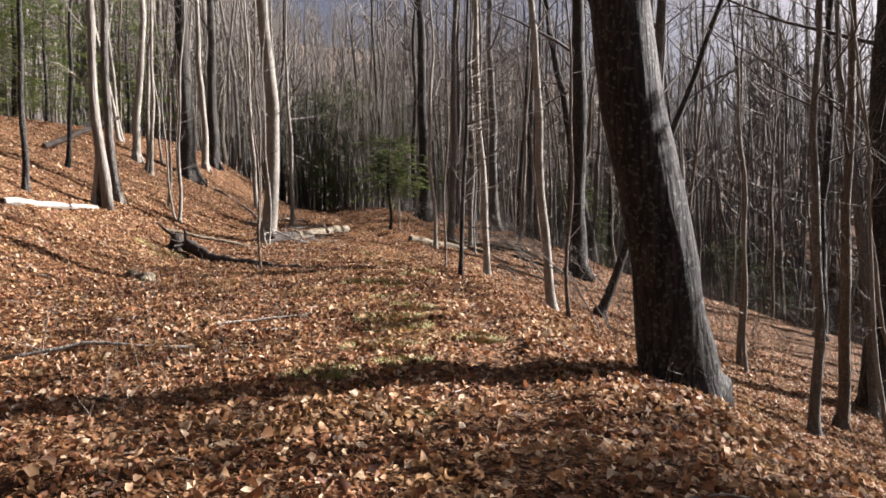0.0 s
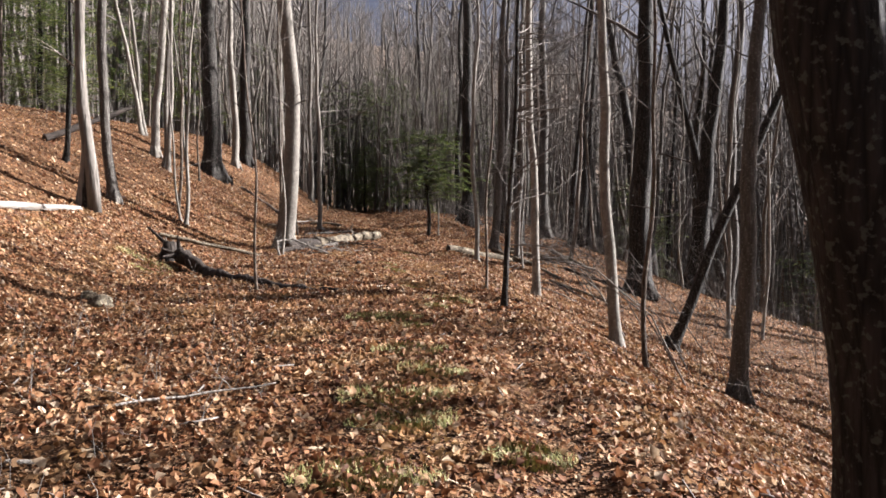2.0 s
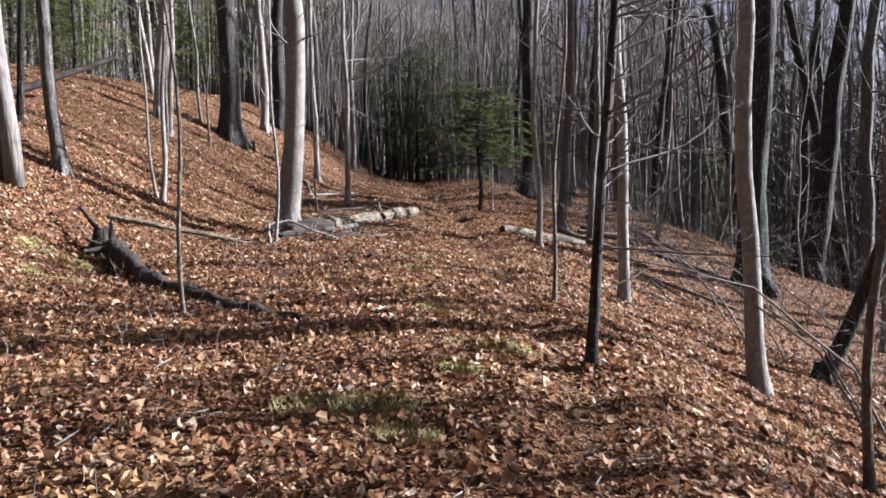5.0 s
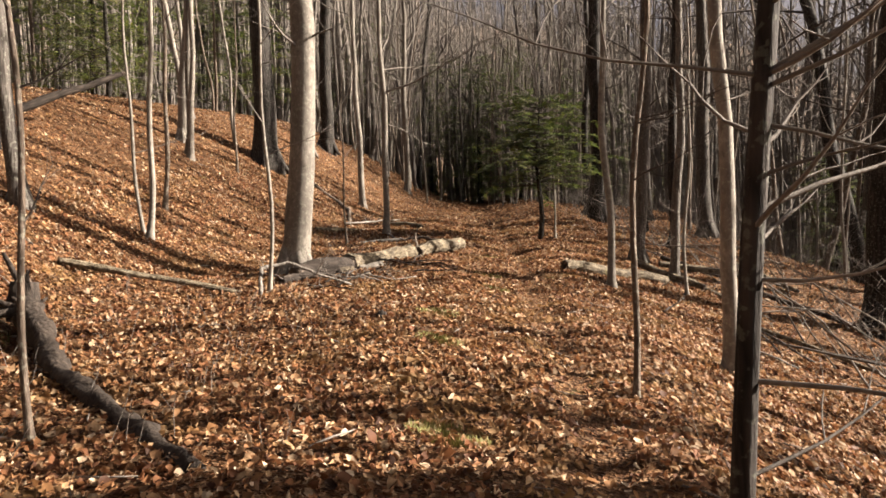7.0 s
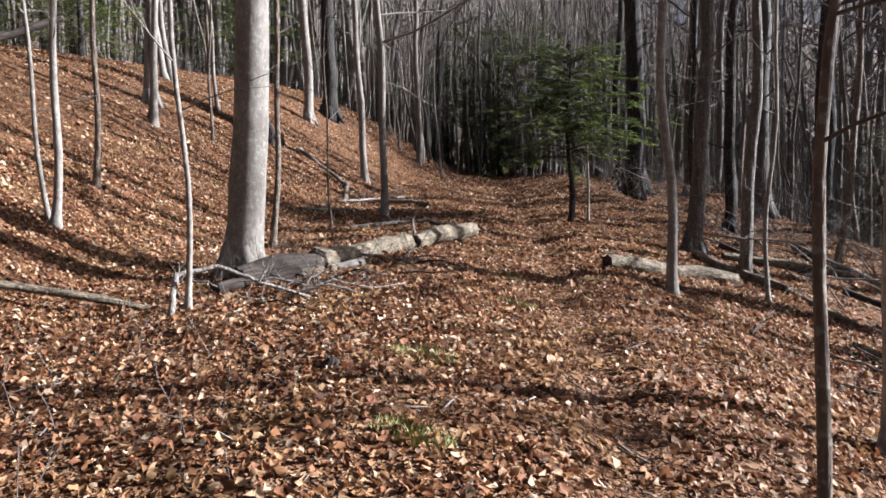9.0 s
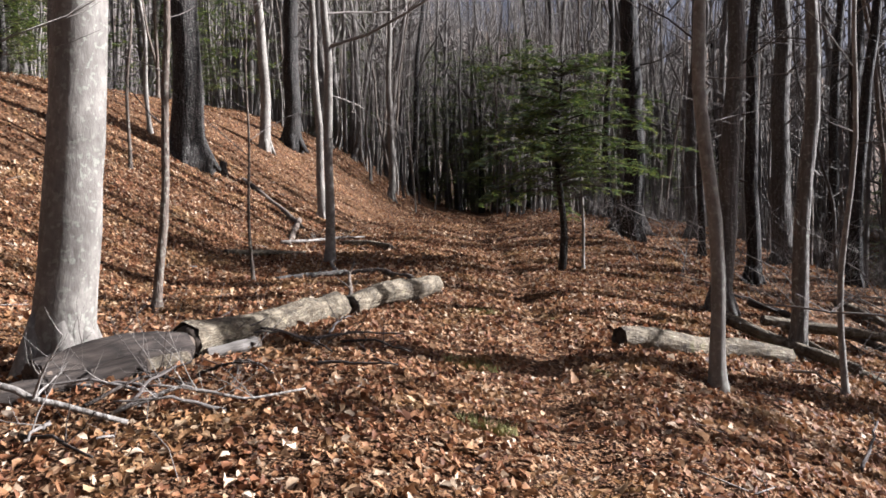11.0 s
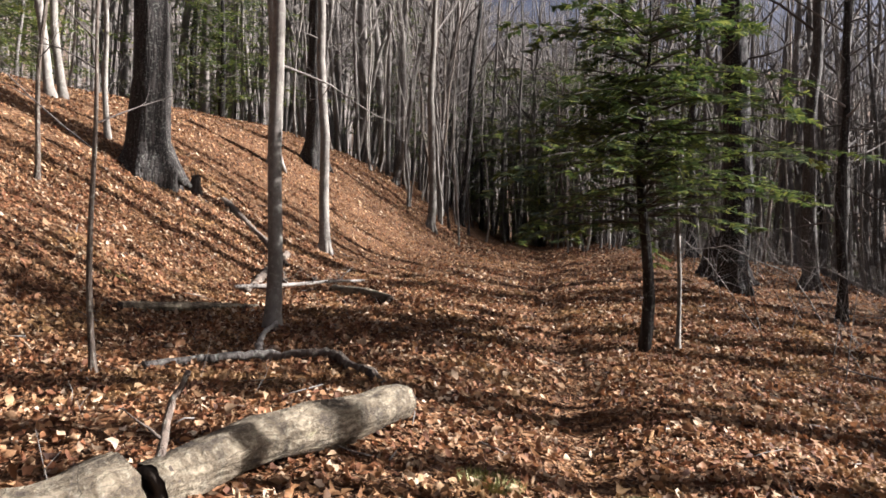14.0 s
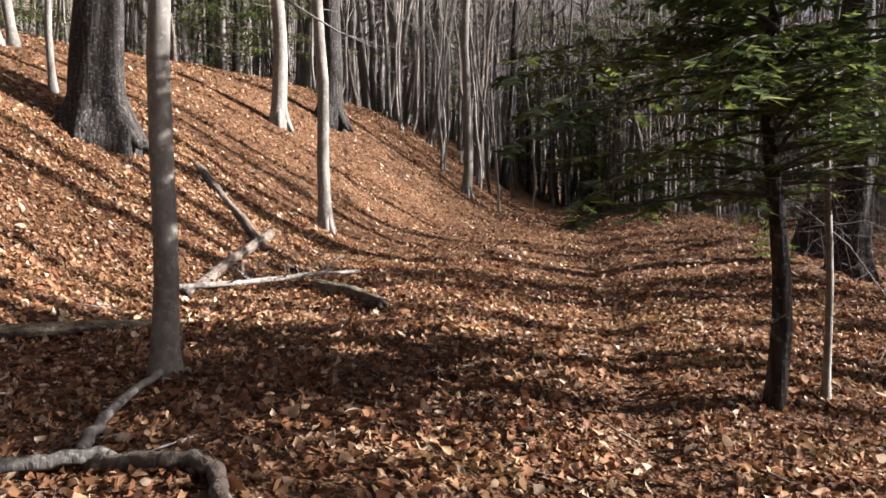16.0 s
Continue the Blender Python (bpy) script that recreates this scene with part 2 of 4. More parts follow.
def lie(x, y):
    """Height of the ground: a nearly level old road bed, a bank up on its one side, a fall on the other, and far hills."""
    x, y = np.asarray(x, float), np.asarray(y, float)
    d = x - trail_x(y)
    s = lambda v: np.interp(y, STATION, v)
    up = s(BANK_SLOPE) * soft_ramp(-d - s(BANK_FOOT))
    down = s(FALL_SLOPE) * soft_ramp(d - s(FALL_EDGE))
    z = s(BED) + np.clip(y - 44, 0, 60) * 0.045 + np.clip(y, -40, 0) * 0.05
    z = z + up - 0.8 * soft_ramp(up - 4.0, 0.8) - 9 * (1 - np.exp(-down / 9))
    z = z - 0.19 * np.exp(-((d - 0.15) / 0.9) ** 2) * np.clip((y - 13) / 6, 0, 1)
    z = z - 0.05 * np.exp(-((d - 0.45) / 0.2) ** 2) * np.clip((y - 3) / 3, 0, 1) * np.clip((60 - y) / 10, 0, 1)
    z = z + 0.22 * np.exp(-((d - 2.9) / 0.9) ** 2) * np.clip((y - 30) / 4, 0, 1) - 0.4 * soft_ramp(d - 7.5) * np.clip((y - 26) / 8, 0, 1) * np.clip((d < 30), 0, 1)
    z = z - 6.0 * np.clip((d - 9) / 26, 0, 1) ** 1.5 * np.clip((70 - y) / 30, 0, 1)
    r = np.hypot(x + 5, y - 20)
    bearing = np.arctan2(x + 5, y - 20)
    far = np.clip((r - 70) / 210, 0, 1)
    ridge = 58 + 7 * np.sin(bearing * 5 + 1.3) + 4 * np.sin(bearing * 13) - 58 * np.clip(bearing + 0.05, 0, 0.75)
    return z + far * far * (3 - 2 * far) * ridge


def bumps(x, y):
    """Small unevenness of the forest floor."""
    return 0.035 * np.sin(x * 2.3 + 1.1 * np.sin(y * 1.7)) * np.sin(y * 1.9 + 0.8 * np.sin(x * 2.9)) + 0.018 * np.sin(x * 6.1 + y * 2.2) * np.sin(y * 5.3 - x * 3.1)


def floor_at(x, y):
    return float(lie(x, y) + bumps(x, y))


def spread(fine_lo, fine_hi, step, reach, grow=1.16):
    mid = list(np.arange(fine_lo, fine_hi, step))
    out, s = [], step
    while not out or out[-1] < reach:
        s *= grow
        out.append((out[-1] if out else 0) + s)
    return np.array([fine_lo - o for o in reversed(out)] + mid + [mid[-1] + o for o in out])


gx, gy = spread(-13, 9, 0.16, 900), spread(-3, 46, 0.16, 900)
X, Y = np.meshgrid(gx, gy)
Z = lie(X, Y) + bumps(X, Y) * (np.hypot(X, Y - 20) < 80)
ground_mesh = bpy.data.meshes.new("ground")
nx, ny = len(gx), len(gy)
idx = np.arange(nx * ny).reshape(ny, nx)
quads = np.stack([idx[:-1, :-1], idx[:-1, 1:], idx[1:, 1:], idx[1:, :-1]], -1).reshape(-1, 4)
ground_mesh.from_pydata(np.stack([X, Y, Z], -1).reshape(-1, 3).tolist(), [], quads.tolist())
ground_mesh.polygons.foreach_set("use_smooth", [True] * len(quads))
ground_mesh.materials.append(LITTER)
ground = tagged(new("ground", ground_mesh), "forest floor of packed brown leaf litter rising into a bank", "forest floor", kind="structure")


# ---- trees ----
def limb(b, rng, start, way, length, radius, depth, sides=5, droop=0.0):
    """A crooked limb that splits into thinner ones."""
    n = 5 if depth else 4
    pts, rad, p, d = [start], [radius], Vector(start), Vector(way).normalized()
    for i in range(n):
        d = (d + Vector((rng.uniform(-.22, .22), rng.uniform(-.22, .22), rng.uniform(-.12, .2) - droop))).normalized()
        p = p + d * (length / n)
        pts.append(p.copy())
        rad.append(radius * (1 - 0.8 * (i + 1) / n))
        if depth and i > 0:
            turn = Vector((rng.uniform(-1, 1), rng.uniform(-1, 1), rng.uniform(-.3, .7))).normalized()
            limb(b, rng, p, d * 0.7 + turn * 0.8, length * rng.uniform(.35, .6), radius * (1 - 0.8 * i / n) * 0.55, depth - 1, max(3, sides - 1), droop)
    b.tube(pts, rad, sides, cap=False)


def tree_parts(dia, height, lean, bark, rng, bend=0.0, low=0.35, limbs=9, side_twigs=0, flare=0.5, wobble=1.0, single=False, twig_top=6.5, twig_side=(0, 6.28), boughs=()):
    """Meshes of trunk and limbs, standing at the origin."""
    trunk, crown = Build(), [Build()]
    def bough():
        if single:
            return crown[0]
        crown.append(Build())
        return crown[-1]
    n = 22 if dia > 0.3 else 16
    r0, wob = dia / 2, wobble * (0.05 if dia < 0.12 else 0.04)
    ph = [rng.uniform(0, 6.28) for _ in range(4)]
    def axis(h):
        f = h / height
        wx = wob * (math.sin(h * 1.1 + ph[0]) - math.sin(ph[0])) + 0.5 * wob * (math.sin(h * 2.7 + ph[1]) - math.sin(ph[1]))
        wy = wob * (math.sin(h * 0.9 + ph[2]) - math.sin(ph[2]))
        bow = bend * math.sin(min(h, 6) / 6 * math.pi)
        return Vector((lean[0] * h + wx + bow, lean[1] * h + wy, h))
    hs = [-0.15 - 0.7 * dia, 0.0, 0.06, 0.16, 0.32, 0.55] + [0.55 + (height - 0.55) * (i / n) ** 1.25 for i in range(1, n + 1)]
    radius = lambda h: r0 * (1 - 0.85 * max(h, 0) / height) * (1 + flare * math.exp(-max(h, 0) / (0.5 * dia + 0.06)))
    sides = 8 if single else (20 if dia > 0.3 else (12 if dia > 0.13 else 8))
    trunk.tube([axis(h) for h in hs], [radius(h) for h in hs], sides, 0.07 if dia > 0.3 else 0.05, rng)
    if flare > 0.42 and dia > 0.2:                      # root buttresses
        for k in range(6):
            a = k * 1.05 + rng.uniform(-.3, .3)
            out = Vector((math.cos(a), math.sin(a), 0))
            trunk.tube([out * r0 * 0.6 + Vector((0, 0, 0.75 * dia + .1)), out * r0 * 1.15 + Vector((0, 0, .22 * dia)), out * r0 * 1.6 - Vector((0, 0, 0.06)), out * r0 * 2.1 - Vector((0, 0, 0.2))],
                       [r0 * .42, r0 * .46, r0 * .34, r0 * .12], 8, 0.08, rng)
    for i in range(limbs):
        h = height * (low + (0.97 - low) * (i + rng.random()) / limbs)
        a = rng.uniform(0, 6.28)
        way = Vector((math.cos(a), math.sin(a), rng.uniform(.35, 1.3)))
        limb(bough(), rng, axis(h), way, (height - h) * 0.35 + height * 0.10, max(radius(h) * 0.3, 0.007), 1 if single or dia < .12 else 2, 3 if single else 5)
    for i in range(side_twigs):
        h = rng.uniform(1.1, min(height * 0.75, twig_top))
        a = rng.uniform(*twig_side)
        limb(bough(), rng, axis(h), Vector((math.cos(a), math.sin(a), rng.uniform(-.15, .45))), rng.uniform(.4, 1.15), max(0.009, dia * 0.12), 1, 4)
    for h, a, rise, length, thick in boughs:            # long low boughs: height, bearing, rise, length, radius
        limb(bough(), rng, axis(h), Vector((math.sin(radians(a)), math.cos(radians(a)), rise)), length, thick, 2, 5)
    if rng.random() < .8:
        for i in range(3):
            h = rng.uniform(height * .15, height * low)
            a = rng.uniform(0, 6.28)
            limb(bough(), rng, axis(h), Vector((math.cos(a), math.sin(a), rng.uniform(0, .6))), rng.uniform(.4, 1.3), max(0.008, dia * 0.06), 1, 4)
    twig = PALE_TWIG if bark in "LS" or side_twigs > 10 else TWIG
    return trunk.mesh("trunk", BARK[bark]), [c.mesh("branch", twig) for c in crown if c.v]


BARK_WORDS = {"L": "smooth pale grey bark", "G": "grey ridged bark", "B": "thin brown bark", "D": "dark furrowed bark", "S": "bleached bare wood"}


def tree(x, y, dia, lean_x, lean_y, height, bark, words="", seed=0, sink=0.0, **more):
    rng = random.Random(seed or int(x * 100) * 7919 + int(y * 100))
    trunk, crown = tree_parts(dia, height, (lean_x, lean_y), bark, rng, **more)
    kind = "sapling" if dia < 0.1 else "tree"
    base = new(kind)
    base.location = (x, y, floor_at(x, y) - sink)
    size = "slender" if dia < 0.1 else ("young" if dia < 0.2 else ("tall" if dia < 0.45 else "massive old"))
    tagged(base, words or f"{size} bare {kind} with {BARK_WORDS[bark]} in leaf litter", kind, "bare trees of the wood", "thing")
    part("trunk", trunk, base)
    for mesh in crown:
        ob = part("branch", mesh, base)
        if len(mesh.polygons) > 90:                     # a bough with all its fine twigs
            tagged(ob, kind="stuff")
    return base


tree(1.86, 6.20, 0.53, -0.128, -0.000, 21, "D", "massive leaning old tree with dark furrowed bark beside the trail", flare=0.36, low=0.42)
tree(-8.10, 19.60, 0.227, -0.032, -0.002, 15, "G")
tree(-7.05, 21.03, 0.098, 0.047, 0.012, 9, "L")
tree(-7.20, 21.10, 0.061, -0.063, -0.016, 7, "L")
tree(-8.00, 22.96, 0.091, 0.015, 0.004, 9, "B")
tree(-10.43, 27.88, 0.168, 0.056, 0.015, 13, "L")
tree(-10.29, 31.93, 0.653, -0.020, -0.006, 22, "D", "massive dark tree with flared roots on the bank", flare=0.75)
tree(-11.40, 38.00, 0.318, -0.032, -0.009, 18, "L")
tree(-11.90, 41.00, 0.565, 0.009, 0.003, 19, "D")
tree(-4.66, 20.96, 0.385, -0.004, 0.000, 20, "L", "tall bowed beech with smooth pale bark beside a log", bend=0.15, wobble=0.6, flare=0.46, low=0.4)
tree(-4.29, 19.32, 0.055, 0.003, 0.001, 8, "L")
tree(-5.50, 23.34, 0.092, 0.004, 0.001, 10, "B")
tree(-5.43, 25.30, 0.048, 0.010, 0.002, 4, "B")
tree(-5.26, 27.43, 0.149, -0.012, -0.003, 11, "L", boughs=((3.2, 80, 0.25, 3.2, 0.028), (3.7, 40, 0.1, 2.2, 0.02), (2.5, 20, 0.0, 1.6, 0.014)))
tree(-8.10, 34.20, 0.201, -0.026, -0.008, 14, "L")
tree(-9.27, 43.75, 0.252, 0.002, 0.001, 15, "L")
tree(-15.06, 50.87, 0.241, 0.215, 0.064, 10, "L")
tree(-11.46, 32.27, 0.105, -0.088, -0.026, 10, "L")
tree(-13.51, 33.34, 0.163, -0.105, -0.031, 13, "L")
tree(-9.70, 28.99, 0.071, -0.004, -0.001, 7, "B")
tree(-10.20, 27.59, 0.153, 0.034, 0.008, 12, "L")
tree(-13.50, 33.00, 0.177, -0.178, -0.042, 13, "L")
tree(-8.44, 15.92, 0.137, 0.017, 0.000, 11, "D")
tree(-10.24, 21.54, 0.139, 0.065, 0.000, 9, "D")
tree(-11.27, 29.06, 0.292, 0.069, 0.000, 16, "L")
tree(-3.29, 14.12, 0.045, -0.050, -0.009, 7, "B")
tree(0.27, 12.85, 0.078, 0.050, 0.007, 9, "D", "dark young tree with many bare side twigs", side_twigs=44, flare=0.4, wobble=0.4, twig_top=3.6, twig_side=(-1.3, 1.5),
     boughs=((0.8, 105, .1, 1.3, .010), (1.3, 75, .3, 1.2, .010), (1.7, 110, .35, 1.5, .011), (2.1, 60, .4, 1.3, .010), (2.4, 95, .25, 1.7, .012), (2.9, 85, .3, 1.6, .011), (0.5, 70, .5, .8, .008)))
tree(0.04, 16.20, 0.050, 0.027, 0.007, 8, "B", bend=-0.06, flare=0.3)
tree(1.04, 19.00, 0.170, -0.020, -0.005, 17, "L", flare=0.4)
tree(-0.22, 22.90, 0.125, 0.004, 0.000, 11, "L", "slender pale tree with a crooked trunk by a log", bend=-0.05, wobble=1.3)
tree(0.25, 27.04, 0.266, 0.036, 0.009, 16, "G")
tree(0.99, 24.05, 0.060, 0.002, 0.001, 8, "L")
tree(2.32, 34.14, 0.414, -0.005, -0.001, 18, "G")
tree(1.20, 30.88, 0.246, 0.023, 0.005, 16, "D", side_twigs=6)
tree(0.60, 33.60, 0.151, 0.005, 0.001, 11, "D", side_twigs=20)
tree(0.80, 38.60, 0.314, 0.027, 0.006, 15, "G")
tree(-0.81, 35.80, 0.528, -0.004, -0.001, 21, "D", "massive dark trunk behind a young hemlock", flare=0.3)
tree(2.70, 28.26, 0.140, 0.081, 0.019, 11, "B")
tree(3.09, 31.87, 0.235, 0.080, 0.019, 14, "D")
tree(4.06, 15.72, 0.286, 0.056, 0.004, 17, "G")
tree(2.00, 12.64, 0.070, 0.011, 0.001, 8, "B", side_twigs=5)
tree(2.22, 16.19, 0.20, -0.049, -0.008, 15, "L")
tree(3.68, 18.66, 0.222, 0.421, 0.032, 13, "D", "dark thin trunk leaning steeply over the slope")
tree(4.21, 24.79, 0.606, 0.030, 0.002, 18, "D")
tree(6.86, 29.56, 0.602, 0.108, 0.008, 17, "D")
tree(5.85, 22.24, 0.113, 0.034, 0.003, 10, "L")
tree(6.09, 12.99, 0.188, 0.021, 0.000, 13, "G")
tree(7.32, 14.54, 0.231, 0.043, 0.000, 13, "B")
tree(9.65, 17.58, 0.6, 0.027, 0.000, 18, "D")
tree(6.88, 18.30, 0.145, 0.016, 0.000, 10, "B")
tree(0.87, 25.50, 0.181, 0.025, 0.002, 12, "G")


def snag(x, y):
    """A dead standing trunk, bark gone, split open at its base."""
    rng = random.Random(5)
    base = tagged(new("snag"), "bleached dead standing trunk split open at its base", "snag", kind="thing")
    base.location = (x, y, floor_at(x, y))
    for name, foot, r in (("trunk", (0.16, 0, 0), 0.10), ("split_stem", (-0.16, 0.05, 0), 0.08), ("heartwood", (0.02, 0.06, 0), 0.12)):
        b = Build()
        top = 9.5 if name == "trunk" else (2.1 if name == "split_stem" else 1.3)
        n = 14
        pts = [Vector((foot[0] * max(0, 1 - h / 1.7) + 0.03 * math.sin(h * 1.8) - 0.028 * h, foot[1], h)) for h in [(-.1 + (top + .1) * (i / n)) for i in range(n + 1)]]
        b.tube(pts, [r * (1.25 - 0.9 * i / n) for i in range(n + 1)], 10, 0.14, rng)
        part(name, b.mesh(name, BARK["D"] if name == "heartwood" else BARK["S"]), base, "dark rotten heartwood" if name == "heartwood" else "")
    for k in range(4):
        b = Build()
        limb(b, rng, Vector((-0.1, 0, 2.6 + k * 1.2)), Vector((rng.uniform(-1, 1), rng.uniform(-.5, .5), .8)), 0.9, 0.025, 1, 5)
        part("branch_stub", b.mesh("branch_stub", BARK["S"]), base)


snag(-7.7, 17.7)

# ---- the rest of the wood: a few trees built once and set out again and again ----
fill_rng = random.Random(11)
kinds = []
for i, (dia, height, bark, twigs) in enumerate(((0.07, 8, "L", 6), (0.09, 10, "L", 4), (0.11, 11, "B", 8), (0.13, 13, "B", 4), (0.16, 14, "G", 6), (0.22, 17, "G", 3),
                                                (0.34, 20, "D", 0), (0.5, 22, "D", 0), (0.10, 9, "G", 12), (0.26, 18, "G", 2))):
    rng = random.Random(100 + i)
    kinds.append((dia, bark, *tree_parts(dia, height, (rng.uniform(-.09, .09), rng.uniform(-.07, .07)), bark, rng, low=0.28, limbs=10, wobble=1.7, side_twigs=twigs, single=True)))
placed, firsts, tries, far_spots = [], {}, 0, []


def open_gap(x, y):
    """The open strips through which the low sun reaches the pale beech and the road, and the thin wood below the start of the walk."""
    for px, py, wide in ((-4.66, 20.96, 1.6), (-0.9, 18.3, 1.5), (-2.6, 26.6, 1.0)):
        dx, dy = x - px, y - py
        if 4 < dx * to_sun.x + dy * to_sun.y < 36 and abs(dx * to_sun.y - dy * to_sun.x) < wide:
            return True
    return (4 < x < 22 and 2 < y < 20 and fill_rng.random() < .6)


while len(placed) < 440 and tries < 40000:
    tries += 1
    x, y = fill_rng.uniform(-40, 46), fill_rng.uniform(-12, 80)
    if fill_rng.random() < .24:
        x, y = fill_rng.uniform(3, 24), fill_rng.uniform(12, 62)
    d = x - float(trail_x(y))
    if y < 34:
        clear = d < -10.5 or d > 7.5
    elif y < 44:
        clear = d < -7.0 or d > 6.0
    else:
        clear = d < -3.2 or d > 2.6
    if y < 4 and -9 < d < 9:
        clear = False
    if not clear or open_gap(x, y) or any((x - a) ** 2 + (y - b) ** 2 < 1.3 for a, b in placed):
        continue
    k = fill_rng.choices(range(len(kinds)), (10, 10, 9, 6, 7, 5, 4, 1.6, 6, 2))[0]
    dia, bark, trunk, crown = kinds[k]
    if dia > 0.14 and 2 < x < 10 and 5 < y < 34:      # only slender growth near the edge of the slope
        continue
    placed.append((x, y))
    if math.hypot(x + 3, y - 24) > 37 and k in firsts:    # too far off to tell one from another
        far_spots.append((x, y))
        continue
    place = pose(x, y, floor_at(x, y) - 0.08, fill_rng.gauss(0, 3), fill_rng.gauss(0, 3), fill_rng.uniform(0, 360))
    if k not in firsts:
        kind = "sapling" if dia < 0.1 else "tree"
        firsts[k] = tagged(new(kind), f"bare {kind} with {BARK_WORDS[bark]} deeper in the wood", kind, "bare trees of the wood", "thing")
        part("trunk", trunk, firsts[k])
        tagged(part("crown", crown[0], firsts[k]), kind="stuff")
        firsts[k].matrix_basis = place
    else:
        copy_thing(firsts[k], place)


added = 0
while added < 105:                                    # taller trees down the falling slope, whose shadows stripe the road and the bank
    x, y = fill_rng.uniform(4, 27), fill_rng.uniform(14, 66)
    if x - float(trail_x(y)) < (8.5 if y < 34 else 6.5) or open_gap(x, y) or any((x - a) ** 2 + (y - b) ** 2 < 1.0 for a, b in placed):
        continue
    placed.append((x, y))
    added += 1
    if math.hypot(x + 3, y - 24) > 27:
        far_spots.append((x, y))
        continue
    size = fill_rng.uniform(1.0, 1.4)
    copy_thing(firsts[fill_rng.choice((2, 3, 3, 4, 4, 5, 5, 6, 9))], pose(x, y, floor_at(x, y) - 0.12, fill_rng.gauss(0, 3), fill_rng.gauss(0, 3), fill_rng.uniform(0, 360)) @ Matrix.Diagonal((size, size, size, 1)))


def bare_tree(b, rng, x, y, forks, tall=1.0):
    """One bare tree of the far woods: a crooked stem, forking limbs, thin ends."""
    base = Vector((x, y, float(lie(x, y)) - 0.3))
    h, rad = tall * rng.uniform(11, 21), rng.choice((.05, .07, .09, .12, .17, .24))
    lean = Vector((rng.uniform(-.1, .1), rng.uniform(-.1, .1), 1))
    axis = [base + lean * (h * f) + Vector((rng.uniform(-.35, .35), rng.uniform(-.35, .35), 0)) * (f > 0) for f in (0, .35, .7, 1)]
    b.tube(axis, [rad, rad * .8, rad * .5, rad * .12], 4, cap=False)
    for k in range(forks):
        f = rng.uniform(.25, .95)
        p = axis[0] + lean * (h * f)
        q = p + Vector((rng.uniform(-1, 1), rng.uniform(-1, 1), rng.uniform(.4, 1.3))) * rng.uniform(1.2, 3.2)
        m = (p + q) / 2 + Vector((rng.uniform(-.3, .3), rng.uniform(-.3, .3), rng.uniform(-.3, .1)))
        b.tube([p, m, q], [rad * .35, rad * .25, rad * .06], 3, cap=False)
        b.tube([m, m + Vector((rng.uniform(-1, 1), rng.uniform(-1, 1), rng.uniform(.3, 1)))], [rad * .2, rad * .05], 3, cap=False)


def far_woods():
    """The bare woods on the slopes all around, past the trees that one could count."""
    rng, b = random.Random(21), Build()
    made = 0
    while made < 5600:
        if made < 2900:                                 # ahead and to both sides
            r, a = 32 + 240 * rng.random() ** 1.3, rng.gauss(0.0, 0.75)
            if a > 0.3 and r > 60 and rng.random() < 0.35:
                continue
        elif made < 4100:                               # the open face of the ridge ahead
            r, a = rng.uniform(95, 275), rng.uniform(-0.75, 0.2)
        elif made < 4600:
            r, a = rng.uniform(43, 130), rng.uniform(-0.45, 0.1)
        else:                                           # unseen woods behind the walk's start and above the bank, added to block skylight
            r, a = 26 + 60 * rng.random(), rng.uniform(1.9, 4.9)
        x, y = -5 + r * math.sin(a), 20 + r * math.cos(a)
        if y < 62 and abs(x - float(trail_x(y))) < 3.5:
            continue
        made += 1
        bare_tree(b, rng, x, y, (8 if r < 110 else 4))
    for i in range(340):                                # the wooded valley below the falling slope
        x, y = rng.uniform(15, 62), rng.uniform(8, 95)
        bare_tree(b, rng, x, y, 9)
    for x, y in far_spots:
        bare_tree(b, rng, x, y, 16, 1.35)
    ob = new("far_woods", b.mesh("far_woods", HAZED_BARK))
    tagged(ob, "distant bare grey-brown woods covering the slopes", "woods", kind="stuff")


far_woods()


def brush():
    """Thin bare undergrowth on the falling slope, too fine to count."""
    rng, b = random.Random(33), Build()
    for i in range(2600):
        y = rng.uniform(15, 62)
        d = rng.uniform(3.6 if y < 29 else 2.6, 26) if rng.random() < .85 else -rng.uniform(11, 24)
        x = float(trail_x(y)) + d
        p, way = Vector((x, y, floor_at(x, y) - .05)), Vector((rng.uniform(-.7, .7), rng.uniform(-.7, .7), 1))
        size, r = rng.uniform(.6, 2.4), rng.uniform(.004, .009)
        q, s = p + way * size * .5, p + way * size + Vector((rng.uniform(-.5, .5), rng.uniform(-.5, .5), -.1))
        b.tube([p, q, s], [r, r * .8, r * .4], 3, cap=False)
        for k in range(5):
            f = rng.uniform(.2, 1)
            a = p.lerp(s, f)
            b.tube([a, a + Vector((rng.uniform(-1, 1), rng.uniform(-1, 1), rng.uniform(0, .8))) * rng.uniform(.2, .6)], [r * .6, r * .25], 3, cap=False)
    tagged(new("brush", b.mesh("brush", PALE_TWIG)), "thin bare grey undergrowth on the slope", "undergrowth", kind="stuff")


brush()


